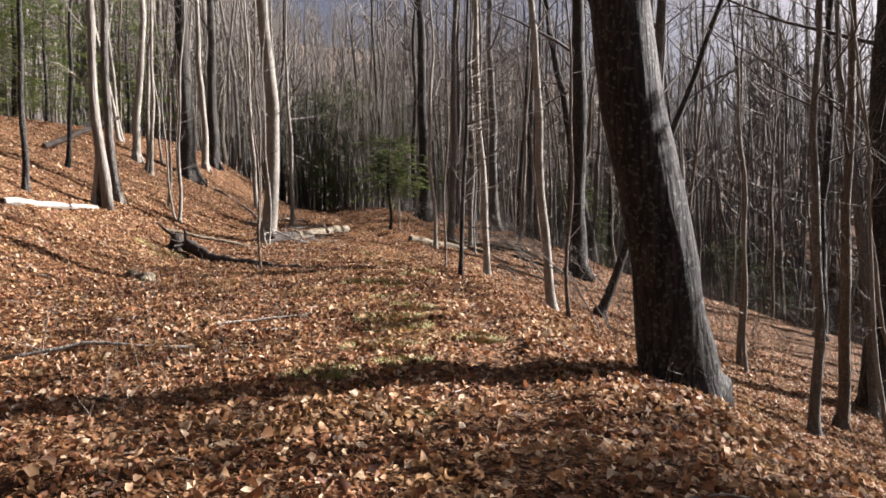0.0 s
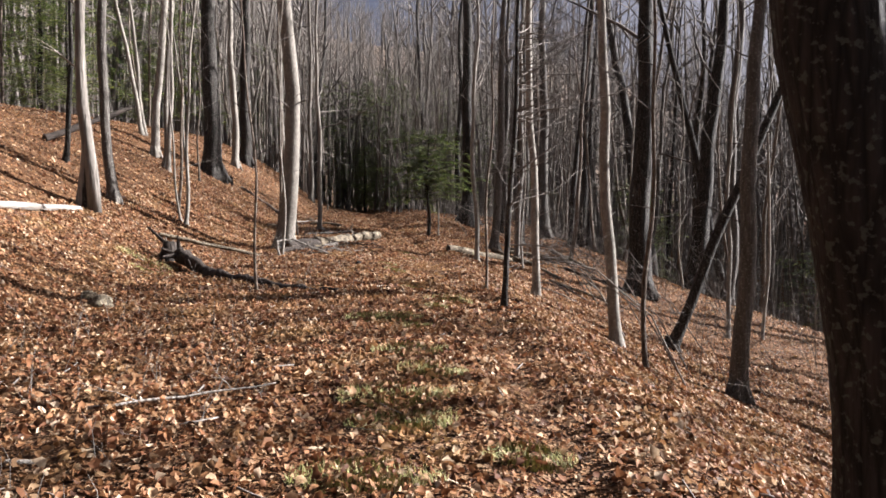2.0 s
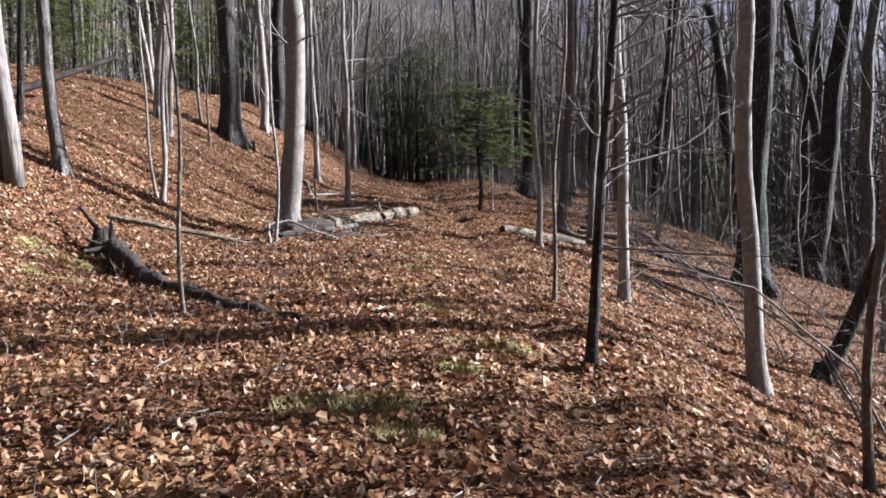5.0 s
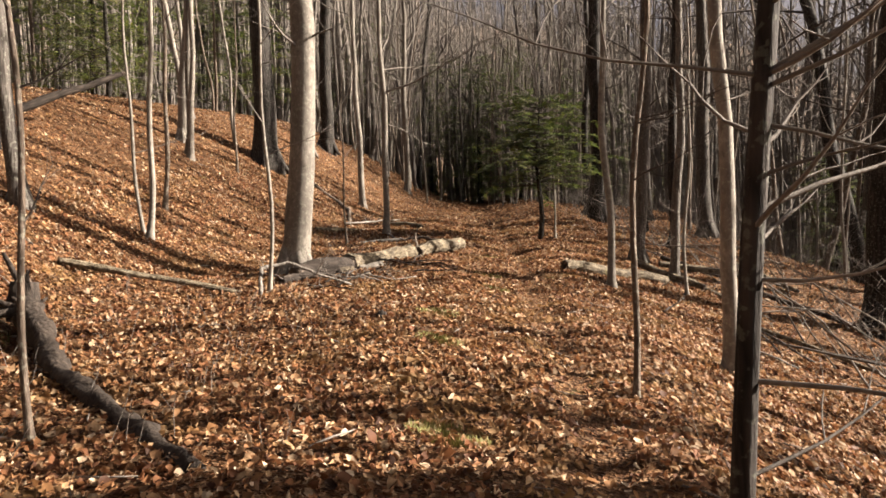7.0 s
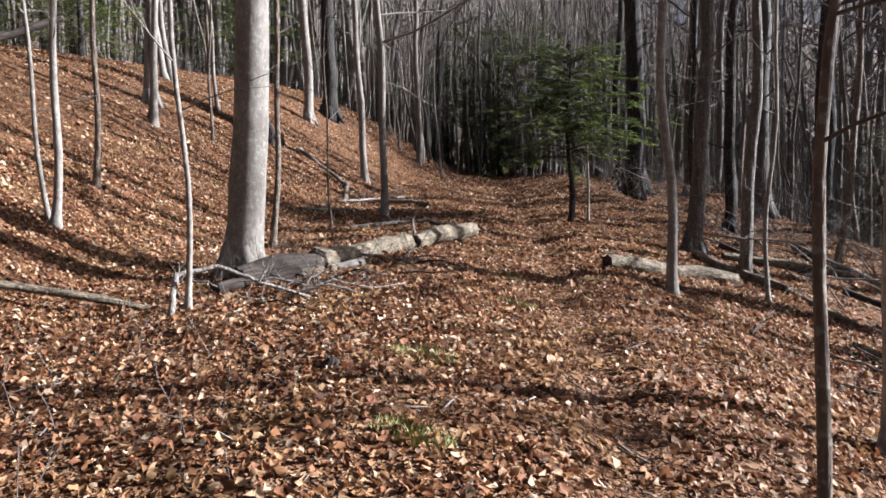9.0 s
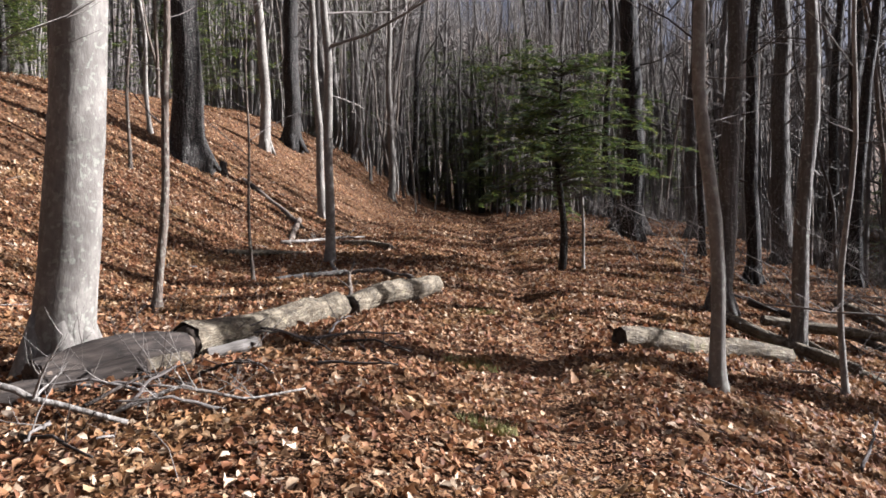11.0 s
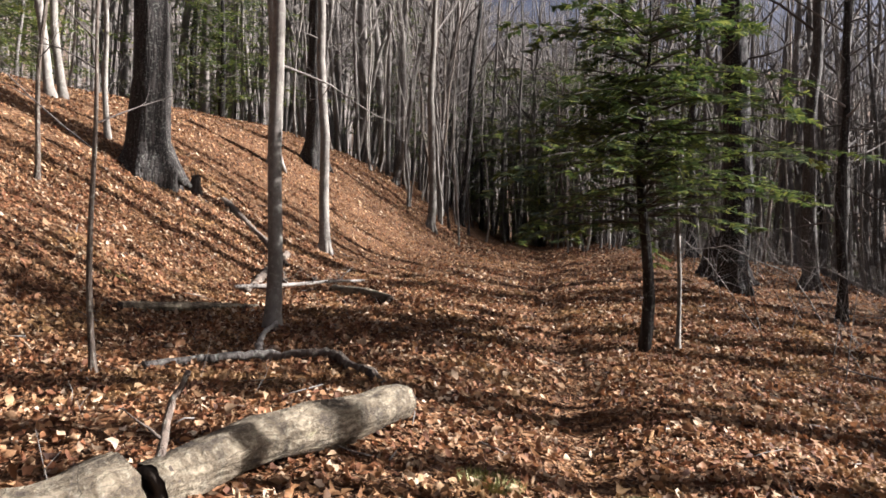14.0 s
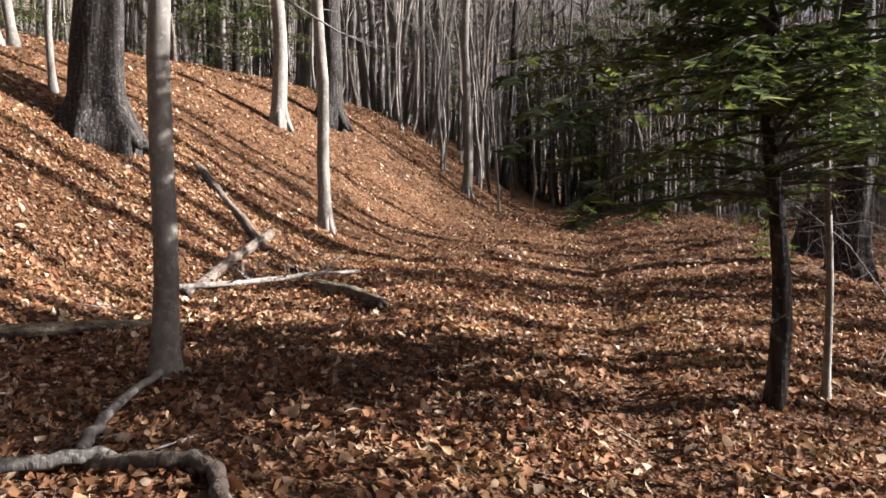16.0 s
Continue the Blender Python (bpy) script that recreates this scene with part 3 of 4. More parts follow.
# ---- hemlocks ----
def hemlock_meshes(height, reach, bare, seed, shape=0.5, sprays=5, big=1.0, girth=0.06, whorl=4):
    rng = random.Random(seed)
    trunk, wood, green = Build(), Build(), Build()
    n = 12
    trunk.tube([Vector((0.05 * math.sin(i * .7), 0.04 * math.sin(i), -0.1 + height * i / n)) for i in range(n + 1)], [girth * (1.15 - i / n) for i in range(n + 1)], 10, 0.05, rng)
    h = bare
    while h < height - 0.2:
        f = (h - bare) / (height - bare)
        for k in range(whorl):
            a = rng.uniform(0, 6.28)
            length = reach * (1 - f) ** shape * rng.uniform(.35, 1.15) + .15
            pts, d = [Vector((0, 0, h))], Vector((math.cos(a), math.sin(a), rng.uniform(.05, .42)))
            segs = max(4, int(length / (.16 * big)))
            for i in range(segs):
                d = (d + Vector((rng.uniform(-.1, .1), rng.uniform(-.1, .1), -.055))).normalized()
                pts.append(pts[-1] + d * (length / segs))
            wood.tube(pts, [0.014 * (1.1 - i / segs) for i in range(segs + 1)], 4, cap=False)
            for i in range(1, segs + 1):
                out = (pts[i] - pts[i - 1]).normalized()
                across = out.cross(Vector((0, 0, 1))).normalized()
                for s in (-1, 1):
                    if rng.random() < .2:
                        continue
                    span = big * rng.uniform(.18, .42) * (1 - .4 * i / segs)
                    twig = (across * s + out * rng.uniform(.25, 1.2) + Vector((0, 0, rng.uniform(-.45, .05)))).normalized()
                    for j in range(sprays):
                        c = pts[i] + twig * (span * (j + .6) / sprays)
                        for w in (-1, 1):
                            tip = (twig * .55 + twig.cross(Vector((0, 0, 1))) * w + Vector((0, 0, rng.uniform(-.5, .25)))).normalized() * rng.uniform(.04, .085) * big
                            wide = twig * .017 * big
                            q = len(green.v)
                            green.v += [c - wide, c + wide, c + tip + wide * .4, c + tip - wide * .4]
                            green.f.append((q, q + 1, q + 2, q + 3))
        h += rng.uniform(.07, .14) * big
    for i in range(10):
        hh = rng.uniform(.5, bare + .4)
        a = rng.uniform(0, 6.28)
        limb(wood, rng, Vector((0, 0, hh)), Vector((math.cos(a), math.sin(a), .1)), rng.uniform(.3, .8), .007, 1, 4, .03)
    return trunk.mesh("trunk", BARK["D"]), wood.mesh("branches", TWIG), green.mesh("needles", NEEDLE, False)


def hemlock(x, y, height, reach, bare, seed, label, **more):
    base = tagged(new("hemlock"), label, "conifer", "hemlocks in the wood", "thing")
    base.location = (x, y, floor_at(x, y))
    trunk, wood, green = hemlock_meshes(height, reach, bare, seed, **more)
    part("trunk", trunk, base)
    tagged(part("branchwork", wood, base), kind="stuff")
    tagged(part("foliage", green, base, "dark green feathery needle sprays"), kind="stuff")
    return base


near_hemlock = hemlock(-1.93, 28.8, 3.55, 1.75, 1.25, 3, "young green hemlock with feathery drooping sprays beside the trail", shape=0.30, sprays=8, big=1.0, whorl=5)
far_hemlock = hemlock(-6.0, 61, 9, 3.8, 0.7, 8, "dark green hemlock closing off the far end of the trail, one unseen copy shading its start", shape=0.22, sprays=3, big=2.2, girth=0.13)
for i in range(100):                                  # slender pale trunks in front of the hemlocks
    y = 44 + 15 * fill_rng.random()
    d = fill_rng.choice((-1, 1)) * (0.9 + 7 * fill_rng.random() ** 1.2) if y < 57 else fill_rng.uniform(-5, 5)
    x = float(trail_x(y)) + d
    if -0.9 - 0.11 * (y - 44) > d or d > 0.6 or y > 57:
        copy_thing(firsts[fill_rng.choice((0, 0, 1, 1, 3, 8))], pose(x, y, floor_at(x, y) - 0.08, fill_rng.gauss(0, 2.5), fill_rng.gauss(0, 2.5), fill_rng.uniform(0, 360)))
for i in range(24):                                   # taller bare trees that stand up behind them
    y = 60 + 22 * fill_rng.random()
    x = float(trail_x(y)) + fill_rng.uniform(-6, 9)
    copy_thing(firsts[fill_rng.choice((2, 3, 4, 5, 6, 9))], pose(x, y, floor_at(x, y) - 0.05, 0, 0, fill_rng.uniform(0, 360)))
# The one at (11, 6.6) stands out of view, added to shade the start.
for x, y, s, turn in ((-9.6, 64, 1.1, 40), (-3.0, 65, 1.0, 100), (-14.8, 68, 1.1, 200), (-7.5, 70, 1.3, 290), (-3.5, 56, 0.6, 10), (0.5, 70, 1.1, 250), (7.2, 40, 0.55, 310), (11, 58, 0.9, 220), (14, 36, 0.7, 330), (11, 6.6, 1.55, 60), (-17, 34, 0.7, 20), (-20.5, 38, 0.9, 140), (-18, 45.5, 0.9, 70), (-22.5, 50, 1.1, 250), (-16, 57, 0.9, 110), (-26, 43, 1.0, 190), (-12.6, 62, 0.8, 15), (-9.0, 60, 0.55, 130), (-4.6, 60, 0.7, 240), (-1.2, 60, 0.8, 330), (2.8, 63, 0.9, 20), (-10.6, 67, 1.1, 175), (-5.2, 67, 1.1, 85)):
    copy_thing(far_hemlock, pose(x, y, floor_at(x, y), 0, 0, turn)).scale = (s, s, s)
tree(-1.61, 29.2, 0.05, -0.01, 0.0, 6.5, "L", "slender pale sapling standing against a hemlock", side_twigs=8)


# ---- fallen wood ----
def on_floor(x, y, up):
    return Vector((x, y, floor_at(x, y) + up))


def log(name, ends, r0, r1, bark, label, sink=0.25, seed=1, hollow=False, lift=(0, 0), rough=0.20):
    """A fallen log with a rough skin and broken or sawn ends, bedded a little into the leaves."""
    rng = random.Random(seed)
    (xa, ya), (xb, yb) = ends
    a, b = on_floor(xa, ya, r0 * (1 - sink) + lift[0]), on_floor(xb, yb, r1 * (1 - sink) + lift[1])
    base = tagged(new(name), label, "log", kind="thing")
    span = (b - a).length
    base.matrix_basis = Matrix.Translation((a + b) / 2) @ (b - a).to_track_quat("Z", "X").to_matrix().to_4x4()
    n = max(10, int(span / .1))
    body = Build()
    bow = rng.uniform(-.35, .35) * r0
    pts = [Vector((bow * math.sin(math.pi * i / n) + 0.12 * r0 * math.sin(i * .5 + seed), 0.12 * r0 * math.sin(i * .37 + 2 * seed), span * (i / n - .5))) for i in range(n + 1)]
    rad = [(r0 + (r1 - r0) * i / n) * (1 + .06 * math.sin(i * .45 + seed * 2) + rng.uniform(-.012, .012)) for i in range(n + 1)]
    body.tube(pts, rad, 20, 0.0, rng, cap=False)
    lumps = [(rng.uniform(0, 6.28), rng.uniform(-.5, .5) * span, rng.uniform(.04, rough + .06)) for _ in range(int(6 + span * 6))]
    for k, v in enumerate(body.v):
        a0 = math.atan2(v.y, v.x)
        swell = sum(h * math.exp(-(((v.z - z) / (.9 * r0)) ** 2) - (2.2 * math.sin((a0 - c) / 2)) ** 2) for c, z, h in lumps)
        grain = rough * .4 * math.sin(a0 * 7 + seed + v.z * 3)
        c = pts[k // 20]
        v.x, v.y = c.x + (v.x - c.x) * (1 + swell * .8 + grain), c.y + (v.y - c.y) * (1 + swell * .8 + grain)
        if not hollow and (k < 20 or k >= len(body.v) - 20):
            v.z += rng.uniform(-.12, .12) * r0
    part("bark", body.mesh("bark", bark), base)
    for i, j in ((0, 1), (n, n - 1)):
        out = (pts[i] - pts[j]).normalized()
        end = Build()
        depth = -0.04 if hollow else 0.012
        end.tube([pts[i] - out * .06, pts[i] + out * (depth + .01), pts[i] + out * depth], [rad[i] * .99, rad[i] * .86, rad[i] * .06], 18, 0.10, rng)
        part("end_grain", end.mesh("end_grain", CUT), base, "dark weathered end grain")
    return base


def rotten_trunk():
    """A rotten trunk sunk in the leaves, arched clear of the ground at its root end, with broken root stubs."""
    rng = random.Random(17)
    base = tagged(new("log"), "rotten dark fallen trunk with broken roots half sunk in leaves", "log", kind="thing")
    foot = on_floor(-5.45, 16.55, 0)
    base.location = foot
    n, pts, rad = 46, [], []
    for i in range(n + 1):
        f = i / n
        x, y = -5.45 + 3.45 * f + .03 * math.sin(i * .25), 16.55 - 2.85 * f + .04 * math.sin(i * .17 + 1)
        up = .17 * math.exp(-((f - .05) / .14) ** 2) + .03 * math.sin(f * 11) * (1 - f) - .03 * f
        pts.append(on_floor(x, y, .02 + up) - foot)
        rad.append((.115 - .065 * f) * (1 + .20 * math.sin(i * .9) * math.sin(i * .31 + 2) + rng.uniform(-.10, .10)))
    body = Build()
    body.tube(pts, rad, 14, .20, rng)
    part("body", body.mesh("body", WET_BARK), base)
    for way, length, r in (((-.5, .5, .9), .55, .05), ((-.9, -.2, .35), .5, .045), ((.1, .9, .3), .4, .04), ((-.3, -.9, -.1), .5, .05), ((-.9, .5, -.1), .55, .05)):
        root = Build()
        limb(root, rng, pts[1], Vector(way), length * .8, r * 1.3, 0, 8)
        part("root", root.mesh("root", WET_BARK), base)


def stone(x, y, size, seed, label):
    """A small weathered stone bedded in the leaves."""
    rng, bm = random.Random(seed), bmesh.new()
    bmesh.ops.create_icosphere(bm, subdivisions=3, radius=1)
    ph = [rng.uniform(0, 6.28) for _ in range(3)]
    for v in bm.verts:
        k = 1 + .16 * math.sin(v.co.x * 3 + ph[0]) + .12 * math.sin(v.co.y * 4 + ph[1]) + .1 * math.sin(v.co.z * 5 + v.co.x * 2 + ph[2])
        v.co = Vector((v.co.x * size[0], v.co.y * size[1], v.co.z * size[2])) * k
    me = bpy.data.meshes.new("stone")
    bm.to_mesh(me)
    bm.free()
    me.polygons.foreach_set("use_smooth", [True] * len(me.polygons))
    me.materials.append(LOG_BARK)
    ob = new("stone", me)
    ob.location = on_floor(x, y, size[2] * .25)
    tagged(ob, label, "stone", kind="thing")


stone(-4.62, 12.14, (.17, .10, .09), 4, "small pale lichened stone bedded in leaves")
stone(-4.95, 12.5, (.14, .12, .08), 7, "small mossy stone on the foot of the bank")
log("log", ((-3.08, 25.15), (-3.50, 23.46)), 0.105, 0.112, LOG_BARK, "short weathered grey log section with lichen and moss", seed=2)
log("log", ((-3.60, 23.42), (-4.02, 21.46)), 0.125, 0.145, LOG_BARK, "long weathered grey log section beside the trail", seed=4)
log("log", ((-4.02, 21.42), (-4.45, 20.45)), 0.12, 0.115, WET_BARK, "thick dark broken log section beside a beech", seed=6)
log("log", ((-4.0, 20.9), (-4.5, 20.15)), 0.08, 0.06, WET_BARK, "dark broken log piece lying by the beech roots", seed=9)
log("log", ((-0.98, 23.50), (0.7, 25.1)), 0.105, 0.085, LOG_BARK, "sawn log with a dark end lying beside the trail", seed=12, hollow=True)
log("log", ((0.20, 25.9), (1.35, 25.0)), 0.07, 0.05, LOG_BARK, "thin broken log lying down the slope", seed=14, lift=(.12, 0.05))
log("log", ((0.65, 26.3), (2.6, 26.6)), 0.06, 0.05, LOG_BARK, "thin fallen pole among brush", seed=15, lift=(.1, .2))
rotten_trunk()
log("log", ((-7.6, 13.6), (-7.62, 17.3)), 0.07, 0.05, BARK["S"], "long bleached fallen pole on the bank", seed=18)
log("log", ((-6.6, 18.5), (-4.8, 19.5)), 0.045, 0.03, LOG_BARK, "thin fallen pole half buried in leaves", seed=19)
log("log", ((-6.3, 30.9), (-5.1, 30.0)), 0.07, 0.06, LOG_BARK, "small grey log at the foot of the bank", seed=22)
log("log", ((-8.0, 32.6), (-6.9, 29.6)), 0.06, 0.05, BARK["B"], "half buried pole along the foot of the bank", seed=23, sink=.9)
log("log", ((-9.6, 33.1), (-7.6, 31.9)), 0.07, 0.05, BARK["B"], "dark fallen trunk lying up the bank", seed=24, sink=.7)
log("log", ((-11.6, 23.0), (-10.3, 25.2)), 0.09, 0.05, WET_BARK, "dark dead trunk propped up on the bank", seed=33, lift=(0, 1.7))
log("log", ((1.2, 25.7), (1.95, 23.9)), 0.06, 0.05, LOG_BARK, "grey fallen pole down the slope", seed=34)
for i, (x, y, a, n, r) in enumerate(((1.4, 27.3, 150, 2.4, .05), (2.7, 28.0, 160, 3.0, .06), (1.1, 25.9, 168, 1.5, .04), (3.1, 25.0, 138, 2.4, .05), (2.4, 22.0, 118, 1.8, .035))):
    dx, dy = math.sin(radians(a)) * n / 2, math.cos(radians(a)) * n / 2
    log("log", ((x - dx, y - dy), (x + dx, y + dy)), r, r * .7, LOG_BARK if i % 3 else WET_BARK, "fallen grey pole lying down the brushy slope", seed=80 + i, lift=(.05, .10))
log("log", ((-6.9, 27.3), (-6.2, 28.7)), 0.05, 0.04, LOG_BARK, "small grey fallen pole under leaves", seed=35, sink=.8)
log("log", ((-3.85, 21.45), (-3.60, 21.72)), 0.045, 0.05, BARK["S"], "short bleached wood chunk beside a log", seed=27)
log("log", ((-4.35, 20.5), (-3.9, 21.25)), 0.05, 0.05, LOG_BARK, "mossy stick lying beside a log", seed=28)


def branch(points, r0, r1, bark, label, twigs=4, seed=1):
    """A fallen branch: a bent stem with a few side twigs. points: x, y, height above the leaves."""
    rng = random.Random(seed)
    pts = [on_floor(x, y, h) for x, y, h in points]
    base = tagged(new("fallen_branch"), label, "branch", kind="thing")
    base.location = pts[0]
    stem, side = Build(), Build()
    fine = []
    for a, b in zip(pts, pts[1:]):
        for i in range(4):
            fine.append(a.lerp(b, i / 4) + Vector((rng.uniform(-.012, .012), rng.uniform(-.012, .012), rng.uniform(-.01, .01))) - base.location)
    fine.append(pts[-1] - base.location)
    n = len(fine) - 1
    stem.tube(fine, [r0 + (r1 - r0) * i / n for i in range(n + 1)], 8, 0.08, rng)
    part("stem", stem.mesh("stem", bark), base)
    if twigs:
        for k in range(twigs):
            p = fine[rng.randrange(2, n)]
            side = Build()
            limb(side, rng, p, Vector((rng.uniform(-1, 1), rng.uniform(-1, 1), rng.uniform(.1, .9))), rng.uniform(.2, .55), r1 * .7, 1, 4)
            part("twig", side.mesh("twig", bark), base)


branch(((-4.28, 19.05, 0.02), (-4.42, 19.35, .30), (-4.15, 19.6, .34), (-3.85, 19.75, .22), (-3.45, 19.95, .04)), .028, .014, BARK["S"], "bleached white curved branch arching over leaves", 3, 3)
branch(((-5.3, 25.66, .02), (-5.07, 25.86, .04), (-4.80, 26.12, .06), (-4.62, 26.28, .05), (-4.42, 26.3, .01)), .036, .030, BARK["G"], "grey weathered fallen branch on leaves", 0, 4)
branch(((-4.72, 26.28, .05), (-4.86, 26.55, .08), (-5.06, 26.98, .09), (-5.10, 27.22, .10)), .030, .020, BARK["S"], "pale barkless branch lying against a sapling", 0, 5)
branch(((-4.66, 26.27, .0), (-4.34, 26.28, .035), (-4.13, 26.31, .04), (-4.0, 26.26, .04), (-3.88, 26.13, .035), (-3.58, 25.90, .03), (-3.4, 25.75, -.03)), .045, .034, BARK["B"], "dark bent branch sunk in leaves", 0, 6)
branch(((-7.0, 29.5, .05), (-6.5, 30.6, .16), (-6.1, 31.5, .10)), .03, .018, BARK["S"], "grey fallen branch at the foot of the bank", 6, 7)
branch(((-3.5, 23.5, .1), (-3.6, 23.72, .33), (-3.57, 23.8, .47)), .022, .012, BARK["B"], "broken twig stub on a log", 1, 9)
branch(((-3.7, 20.15, .03), (-3.4, 20.4, .12), (-3.1, 20.5, .05), (-2.8, 20.75, .05)), .014, .006, BARK["S"], "thin dead twig on leaves", 7, 10)
branch(((-3.6, 6.35, .03), (-3.05, 6.6, .07), (-2.2, 6.75, .03)), .02, .012, BARK["S"], "pale stick lying on leaves", 2, 11)
branch(((-2.4, 7.6, .03), (-1.9, 7.9, .05), (-1.4, 8.3, .03)), .012, .006, BARK["S"], "thin pale stick on leaves", 2, 12)
for i, (x, y) in enumerate(((2.1, 15.0), (2.6, 16.6), (1.7, 17.6), (2.4, 18.9), (1.9, 20.4), (2.9, 21.8), (1.6, 22.4), (2.6, 24.2), (3.6, 19.5), (1.9, 13.9))):
    r = random.Random(60 + i)
    dx, dy = r.uniform(-1.6, -.6), r.uniform(-.6, 1.2)
    branch(((x + .9, y, .05), (x + .4, y + dy * .3, .75), (x + dx * .4, y + dy * .6, 1.0), (x + dx, y + dy, .8)), .014, .006, PALE_TWIG, "arching pale brush stem with bare twigs", 9, 70 + i)
for i, (x, y) in enumerate(((0.9, 28.2), (1.5, 31.4), (0.6, 30.9), (2.3, 29.7), (-0.5, 32.4), (0.2, 34.6), (1.6, 25.6), (2.3, 26.8), (1.3, 24.6), (3.0, 24.2), (2.6, 28.2), (1.9, 21.3))):
    r = random.Random(160 + i)
    dx, dy = r.uniform(-1.2, -.2), r.uniform(-.9, .9)
    branch(((x + .7, y, .05), (x + .3, y + dy * .3, .6), (x + dx * .5, y + dy * .6, .9), (x + dx, y + dy, .8)), .010, .004, PALE_TWIG, "arching grey brush stem with bare twigs", 12, 170 + i)


stick_rng = random.Random(91)
for i in range(22):                                   # broken sticks round the logs and the beech
    x, y = stick_rng.uniform(-4.6, -2.9), stick_rng.uniform(19.7, 22.6)
    a, n = stick_rng.uniform(0, 6.28), stick_rng.uniform(.3, .8)
    dx, dy, up = math.cos(a) * n, math.sin(a) * n, stick_rng.uniform(.02, .2)
    branch(((x, y, .02), (x + dx * .5, y + dy * .5, .03 + up * .6), (x + dx, y + dy, up)), .013, .006, (TWIG, PALE_TWIG, WET_BARK)[i % 3], "thin broken stick lying beside the logs", 2, 400 + i)
for i in range(14):                                   # and down the brushy side of the road
    x, y = stick_rng.uniform(0.4, 3.0), stick_rng.uniform(20.5, 29)
    a, n = stick_rng.uniform(0, 6.28), stick_rng.uniform(.4, 1.2)
    dx, dy, up = math.cos(a) * n, math.sin(a) * n, stick_rng.uniform(.03, .3)
    branch(((x, y, .02), (x + dx * .5, y + dy * .5, .03 + up * .6), (x + dx, y + dy, up)), .014, .006, (PALE_TWIG, TWIG)[i % 2], "thin dead stick lying on the brushy slope", 3, 440 + i)


def stump(x, y, r, h, seed, label):
    rng = random.Random(seed)
    base = tagged(new("stump"), label, "stump", kind="thing")
    base.location = (x, y, floor_at(x, y))
    b = Build()
    b.tube([Vector((0, 0, -.1)), Vector((0, 0, .03)), Vector((0.02, 0, h * .5)), Vector((.03, .01, h))], [r * 1.7, r * 1.35, r, r * .8], 14, .16, rng)
    part("wood", b.mesh("wood", WET_BARK), base)
    e = Build()
    for k in range(5):
        a = k * 1.26
        p = Vector((math.cos(a) * r * .6, math.sin(a) * r * .6, h * .9))
        e.tube([p, p + Vector((0, 0, rng.uniform(.03, .5) * h))], [r * .2, r * .04], 5, .1, rng)
    part("splinters", e.mesh("splinters", BARK["B"]), base)


stump(-2.45, 18.0, 0.04, 0.06, 3, "small dark rotten stump in leaf litter")
stump(-5.75, 16.9, 0.15, 0.34, 4, "dark rotten stump with an upright splinter on the bank")
stump(-9.85, 32.6, 0.09, 0.28, 5, "dark broken stump beside a massive trunk")
stump(-0.9, 38.8, 0.45, 0.9, 6, "dark upturned stump beside the trail")
branch(((-5.7, 16.9, .25), (-6.0, 17.1, .30), (-6.3, 17.3, .34)), .045, .02, WET_BARK, "dark broken limb rising from a rotten stump", 0, 31)


# ---- loose leaves ----
def leaves(count, xs, ys, size, seed, keep):
    """Curled, folded leaves scattered over the floor, as one mesh."""
    g = np.random.default_rng(seed)
    y = g.uniform(*ys, count)
    x = trail_x(y) + g.uniform(*xs, count)
    ok = g.random(count) < keep(x, y)
    x, y = x[ok], y[ok]
    n = len(x)
    length = g.uniform(*size, n) * np.where(g.random(n) < .06, 1.3, 1)
    width = length * g.uniform(.36, .70, n)
    along = np.array([-.5, -.14, .26, .5, .2, -.2, 0.02])
    out = np.array([0, .48, .40, 0, -.44, -.46, 0])
    turn, tilt, rollv = g.uniform(0, 6.283, n), g.normal(0, .46, n), g.normal(0, .50, n)
    fold, curl = g.uniform(-.5, 1.3, n), g.uniform(-1.0, 1.9, n)
    u = along[None] * length[:, None] * (1 + g.normal(0, .14, (n, 7)))
    v = out[None] * width[:, None] * (1 + g.normal(0, .34, (n, 7)))
    w = np.abs(v) * fold[:, None] + curl[:, None] * (along[None] ** 2) * length[:, None] + g.normal(0, .004, (n, 7))
    ct, st = np.cos(tilt)[:, None], np.sin(tilt)[:, None]
    u, w = u * ct - w * st, u * st + w * ct
    cr, sr = np.cos(rollv)[:, None], np.sin(rollv)[:, None]
    v, w = v * cr - w * sr, v * sr + w * cr
    c, s = np.cos(turn)[:, None], np.sin(turn)[:, None]
    px, py = x[:, None] + u * c - v * s, y[:, None] + u * s + v * c
    base = lie(x, y) + bumps(x, y)
    e = .08
    sx = (lie(x + e, y) - lie(x - e, y)) / (2 * e)
    sy = (lie(x, y + e) - lie(x, y - e)) / (2 * e)
    low = w.min(axis=1)
    pz = base[:, None] + sx[:, None] * (px - x[:, None]) + sy[:, None] * (py - y[:, None]) + w - low[:, None] * .75 + g.uniform(0, .014, n)[:, None]
    verts = np.stack([px, py, pz], -1).reshape(-1, 3)
    tri = np.array([(6, 0, 1), (6, 1, 2), (6, 2, 3), (6, 3, 4), (6, 4, 5), (6, 5, 0)])
    faces = (np.arange(n)[:, None, None] * 7 + tri[None]).reshape(-1, 3)
    me = bpy.data.meshes.new("leaf_litter")
    me.vertices.add(len(verts))
    me.vertices.foreach_set("co", verts.ravel())
    me.loops.add(faces.size)
    me.loops.foreach_set("vertex_index", faces.ravel().astype(np.int32))
    me.polygons.add(len(faces))
    me.polygons.foreach_set("loop_start", np.arange(0, faces.size, 3, dtype=np.int32))
    me.update(calc_edges=True)
    me.materials.append(LEAF)
    return me


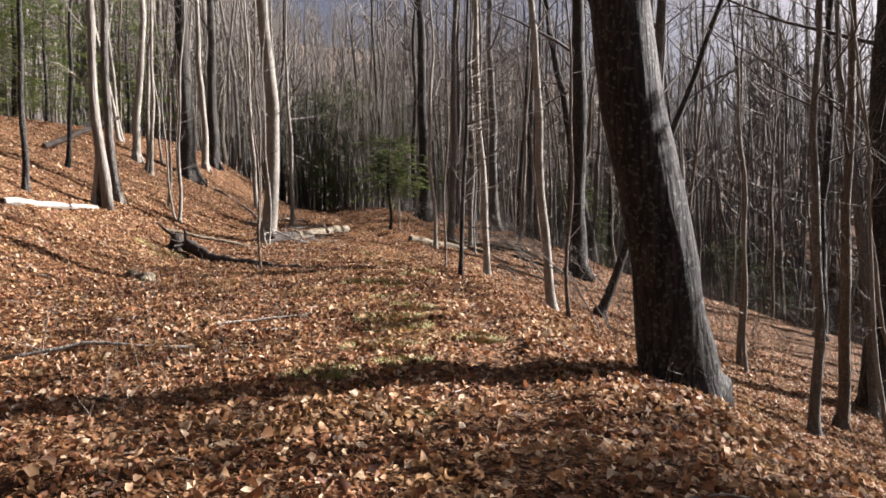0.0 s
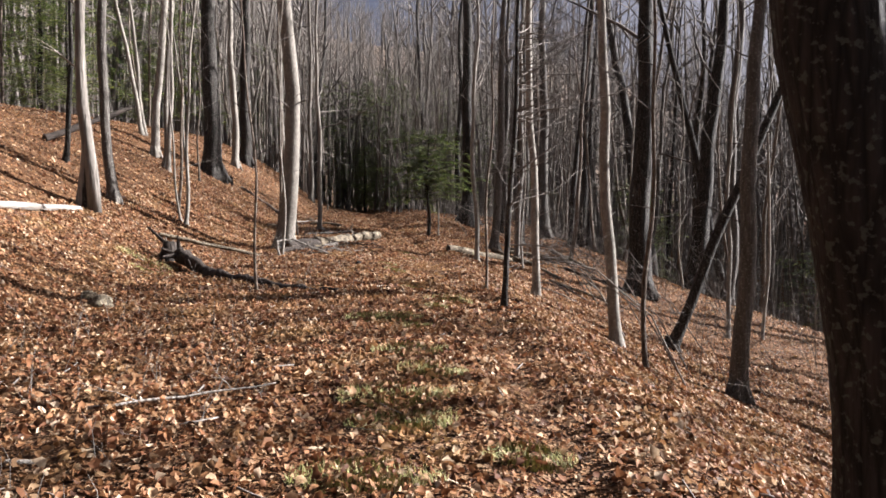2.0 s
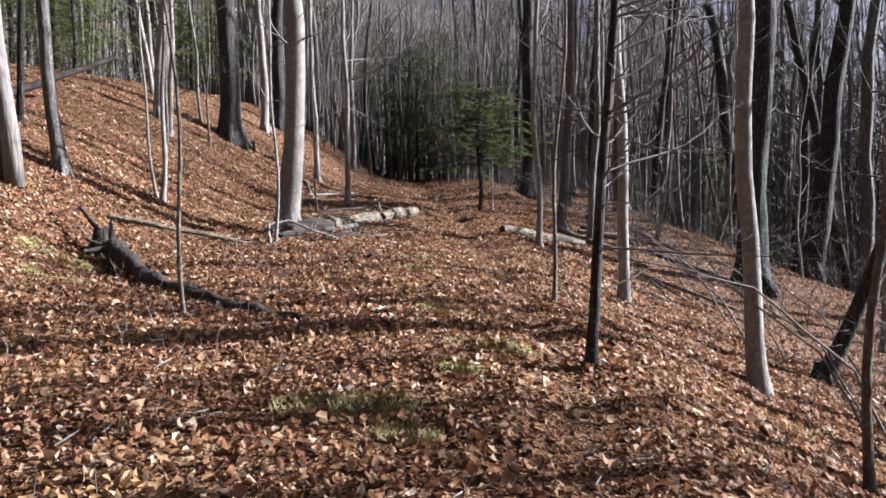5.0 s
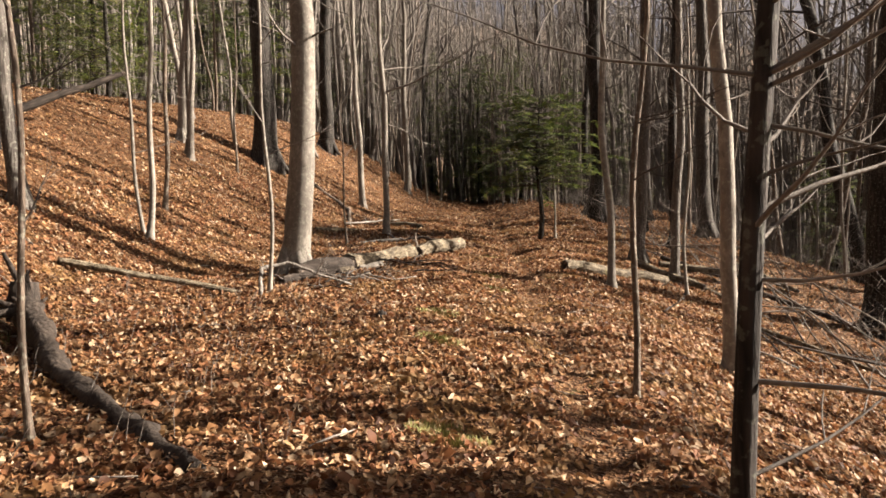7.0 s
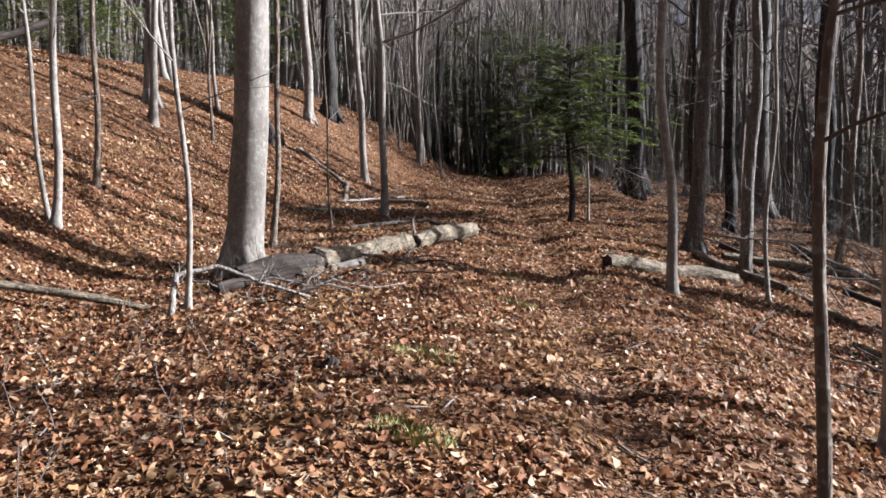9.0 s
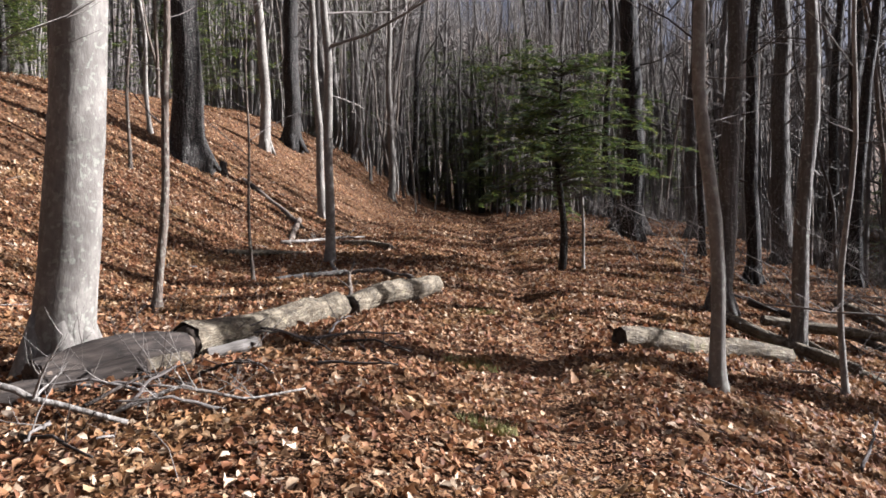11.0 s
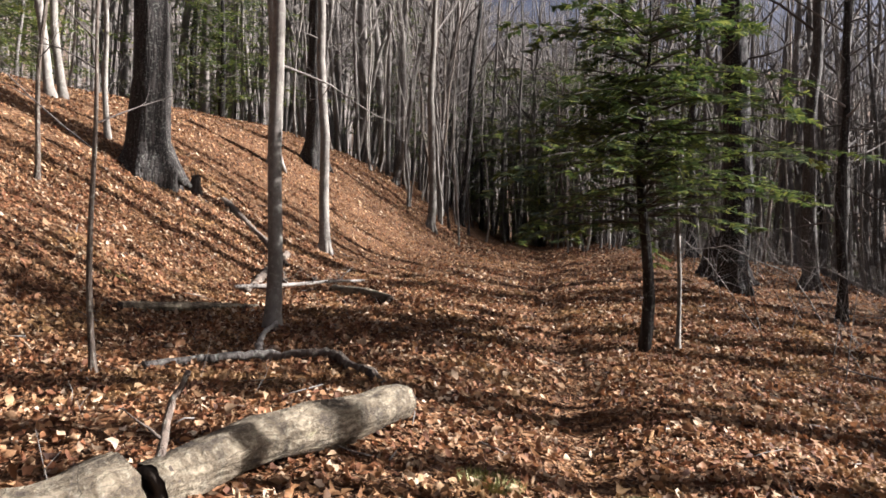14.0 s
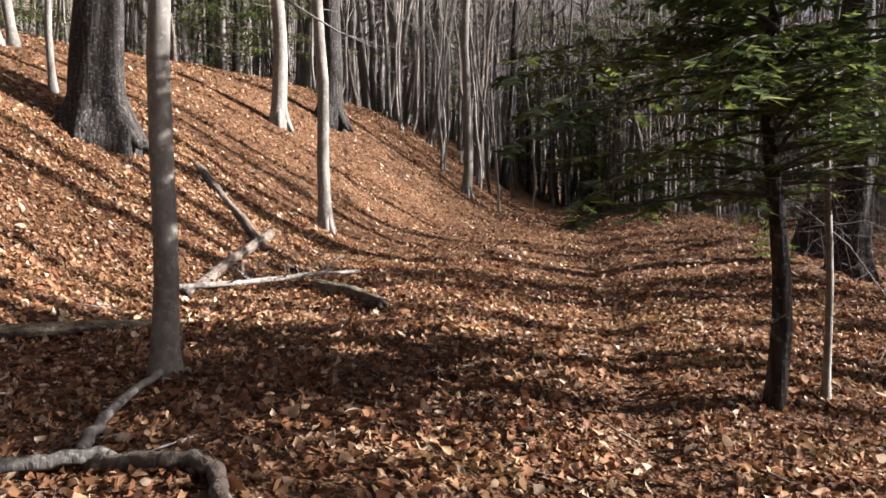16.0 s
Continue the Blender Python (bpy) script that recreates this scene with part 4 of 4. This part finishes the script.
def near_share(x, y):
    d = x - trail_x(y)
    worn = 1 - 0.72 * np.exp(-((d - .45) / .2) ** 2)
    return np.clip(worn * (1.0 - 0.04 * np.maximum(np.abs(d) - 2.5, 0) ** 1.2), 0.15, 1)


tagged(new("leaf_litter", leaves(215000, (-7, 4.5), (1.2, 34), (.026, .074), 5, near_share)), "loose curled brown and tan dead leaves on the forest floor", "dead leaves", kind="stuff")
tagged(new("leaf_litter", leaves(105000, (-16, 12), (3, 52), (.045, .09), 6, lambda x, y: np.where((np.abs(x - trail_x(y) + 1.2) < 5) & (y < 33), .12, .95))), "scattered dead brown leaves over the bank and slope", "dead leaves", kind="stuff")

tagged(new("leaf_litter", leaves(42000, (2.5, 11), (3, 20), (.04, .085), 7, lambda x, y: np.full_like(x, .95))), "dead brown leaves lying over the falling slope", "dead leaves", kind="stuff")


# ---- small growth ----
GRASS, gt, gb = material("yellow_green_grass", 0.6, 0.2)
gt.links.new(ramp(gt, node(gt, "ShaderNodeNewGeometry").outputs["Random Per Island"], [(0, (0.080, 0.080, 0.024)), (0.6, (0.192, 0.184, 0.056)), (1, (0.336, 0.288, 0.144))]), gb.inputs["Base Color"])


def tuft(x, y, r, blades, seed):
    """A low tuft of moss and short grass pushing through the leaves."""
    rng, b = random.Random(seed), Build()
    base = floor_at(x, y)
    for i in range(blades):
        a, q = rng.uniform(0, 6.28), r * math.sqrt(rng.random())
        px, py = math.cos(a) * q * 1.4, math.sin(a) * q
        z = floor_at(x + px, y + py) - base
        h, w = rng.uniform(.02, .06), rng.uniform(.003, .007)
        lean = Vector((rng.uniform(-.03, .03), rng.uniform(-.03, .03), h))
        k = len(b.v)
        side = Vector((math.cos(a + 1), math.sin(a + 1), 0)) * w
        p = Vector((px, py, z))
        b.v += [p - side, p + side, p + lean]
        b.f.append((k, k + 1, k + 2))
    ob = new("grass_tuft", b.mesh("grass_tuft", GRASS, False))
    ob.location = (x, y, base)
    tagged(ob, "low yellow-green tuft of moss and grass among leaves", "grass", "grass tufts on the trail", "thing")


for i, (x, y, r) in enumerate(((-0.93, 11.6, .16), (-1.25, 11.5, .15), (-0.7, 11.25, .1), (-0.55, 12.3, .08), (-2.1, 22.3, .13), (-5.8, 16.1, .3), (-0.45, 7.6, .2), (0.3, 7.0, .14), (-0.9, 5.6, .16),
                              (-0.35, 8.9, .16), (-0.3, 5.9, .14), (-2.0, 18.6, .14), (-1.7, 20.8, .1), (-1.6, 17.0, .12), (-5.4, 15.3, .2), (-2.4, 24.6, .1), (-0.6, 9.6, .2), (-0.5, 6.6, .22), (-0.55, 8.2, .24), (-0.44, 13.0, .18), (-1.0, 14.6, .14))):
    tuft(x, y, r * 1.25, int(640 * r / .15), 300 + i)


def dry_stems():
    """Thin dead stalks standing out of the leaves, too fine to count."""
    rng, b = random.Random(44), Build()
    for i in range(420):
        y = rng.uniform(4, 20) if rng.random() < .8 else rng.uniform(20, 32)
        x = float(trail_x(y)) + rng.choice((rng.uniform(-4.6, -1.2), rng.uniform(-4.0, -1.6), rng.uniform(0.9, 3)))
        p = Vector((x, y, floor_at(x, y) - .02))
        h = rng.uniform(.1, .38)
        lean = Vector((rng.uniform(-.5, .5), rng.uniform(-.5, .5), 1)) * h
        q = p + lean * .6 + Vector((rng.uniform(-.03, .03), rng.uniform(-.03, .03), 0))
        b.tube([p, q, p + lean], [.0028, .0022, .001], 3, cap=False)
        if rng.random() < .6:
            b.tube([q, q + Vector((rng.uniform(-.12, .12), rng.uniform(-.12, .12), rng.uniform(.02, .12)))], [.002, .001], 3, cap=False)
    tagged(new("dry_stems", b.mesh("dry_stems", PALE_TWIG)), "thin dead stalks standing in the leaf litter", "undergrowth", kind="stuff")


def litter_twigs():
    """Short dead sticks strewn among the leaves."""
    rng, b = random.Random(45), Build()
    for i in range(520):
        y = rng.uniform(3, 36)
        x = float(trail_x(y)) + rng.uniform(-7, 5)
        a, n = rng.uniform(0, 6.28), rng.uniform(.08, .38)
        r = rng.uniform(.003, .008)
        dx, dy = math.cos(a) * n, math.sin(a) * n
        pts = [Vector((x + dx * f, y + dy * f, floor_at(x + dx * f, y + dy * f) + .015 + rng.uniform(0, .02))) for f in (0, .5, 1)]
        b.tube(pts, [r, r * .9, r * .6], 4)
    tagged(new("litter_twigs", b.mesh("litter_twigs", PALE_TWIG)), "short dead sticks strewn among fallen leaves", "twigs", kind="stuff")


dry_stems()
litter_twigs()
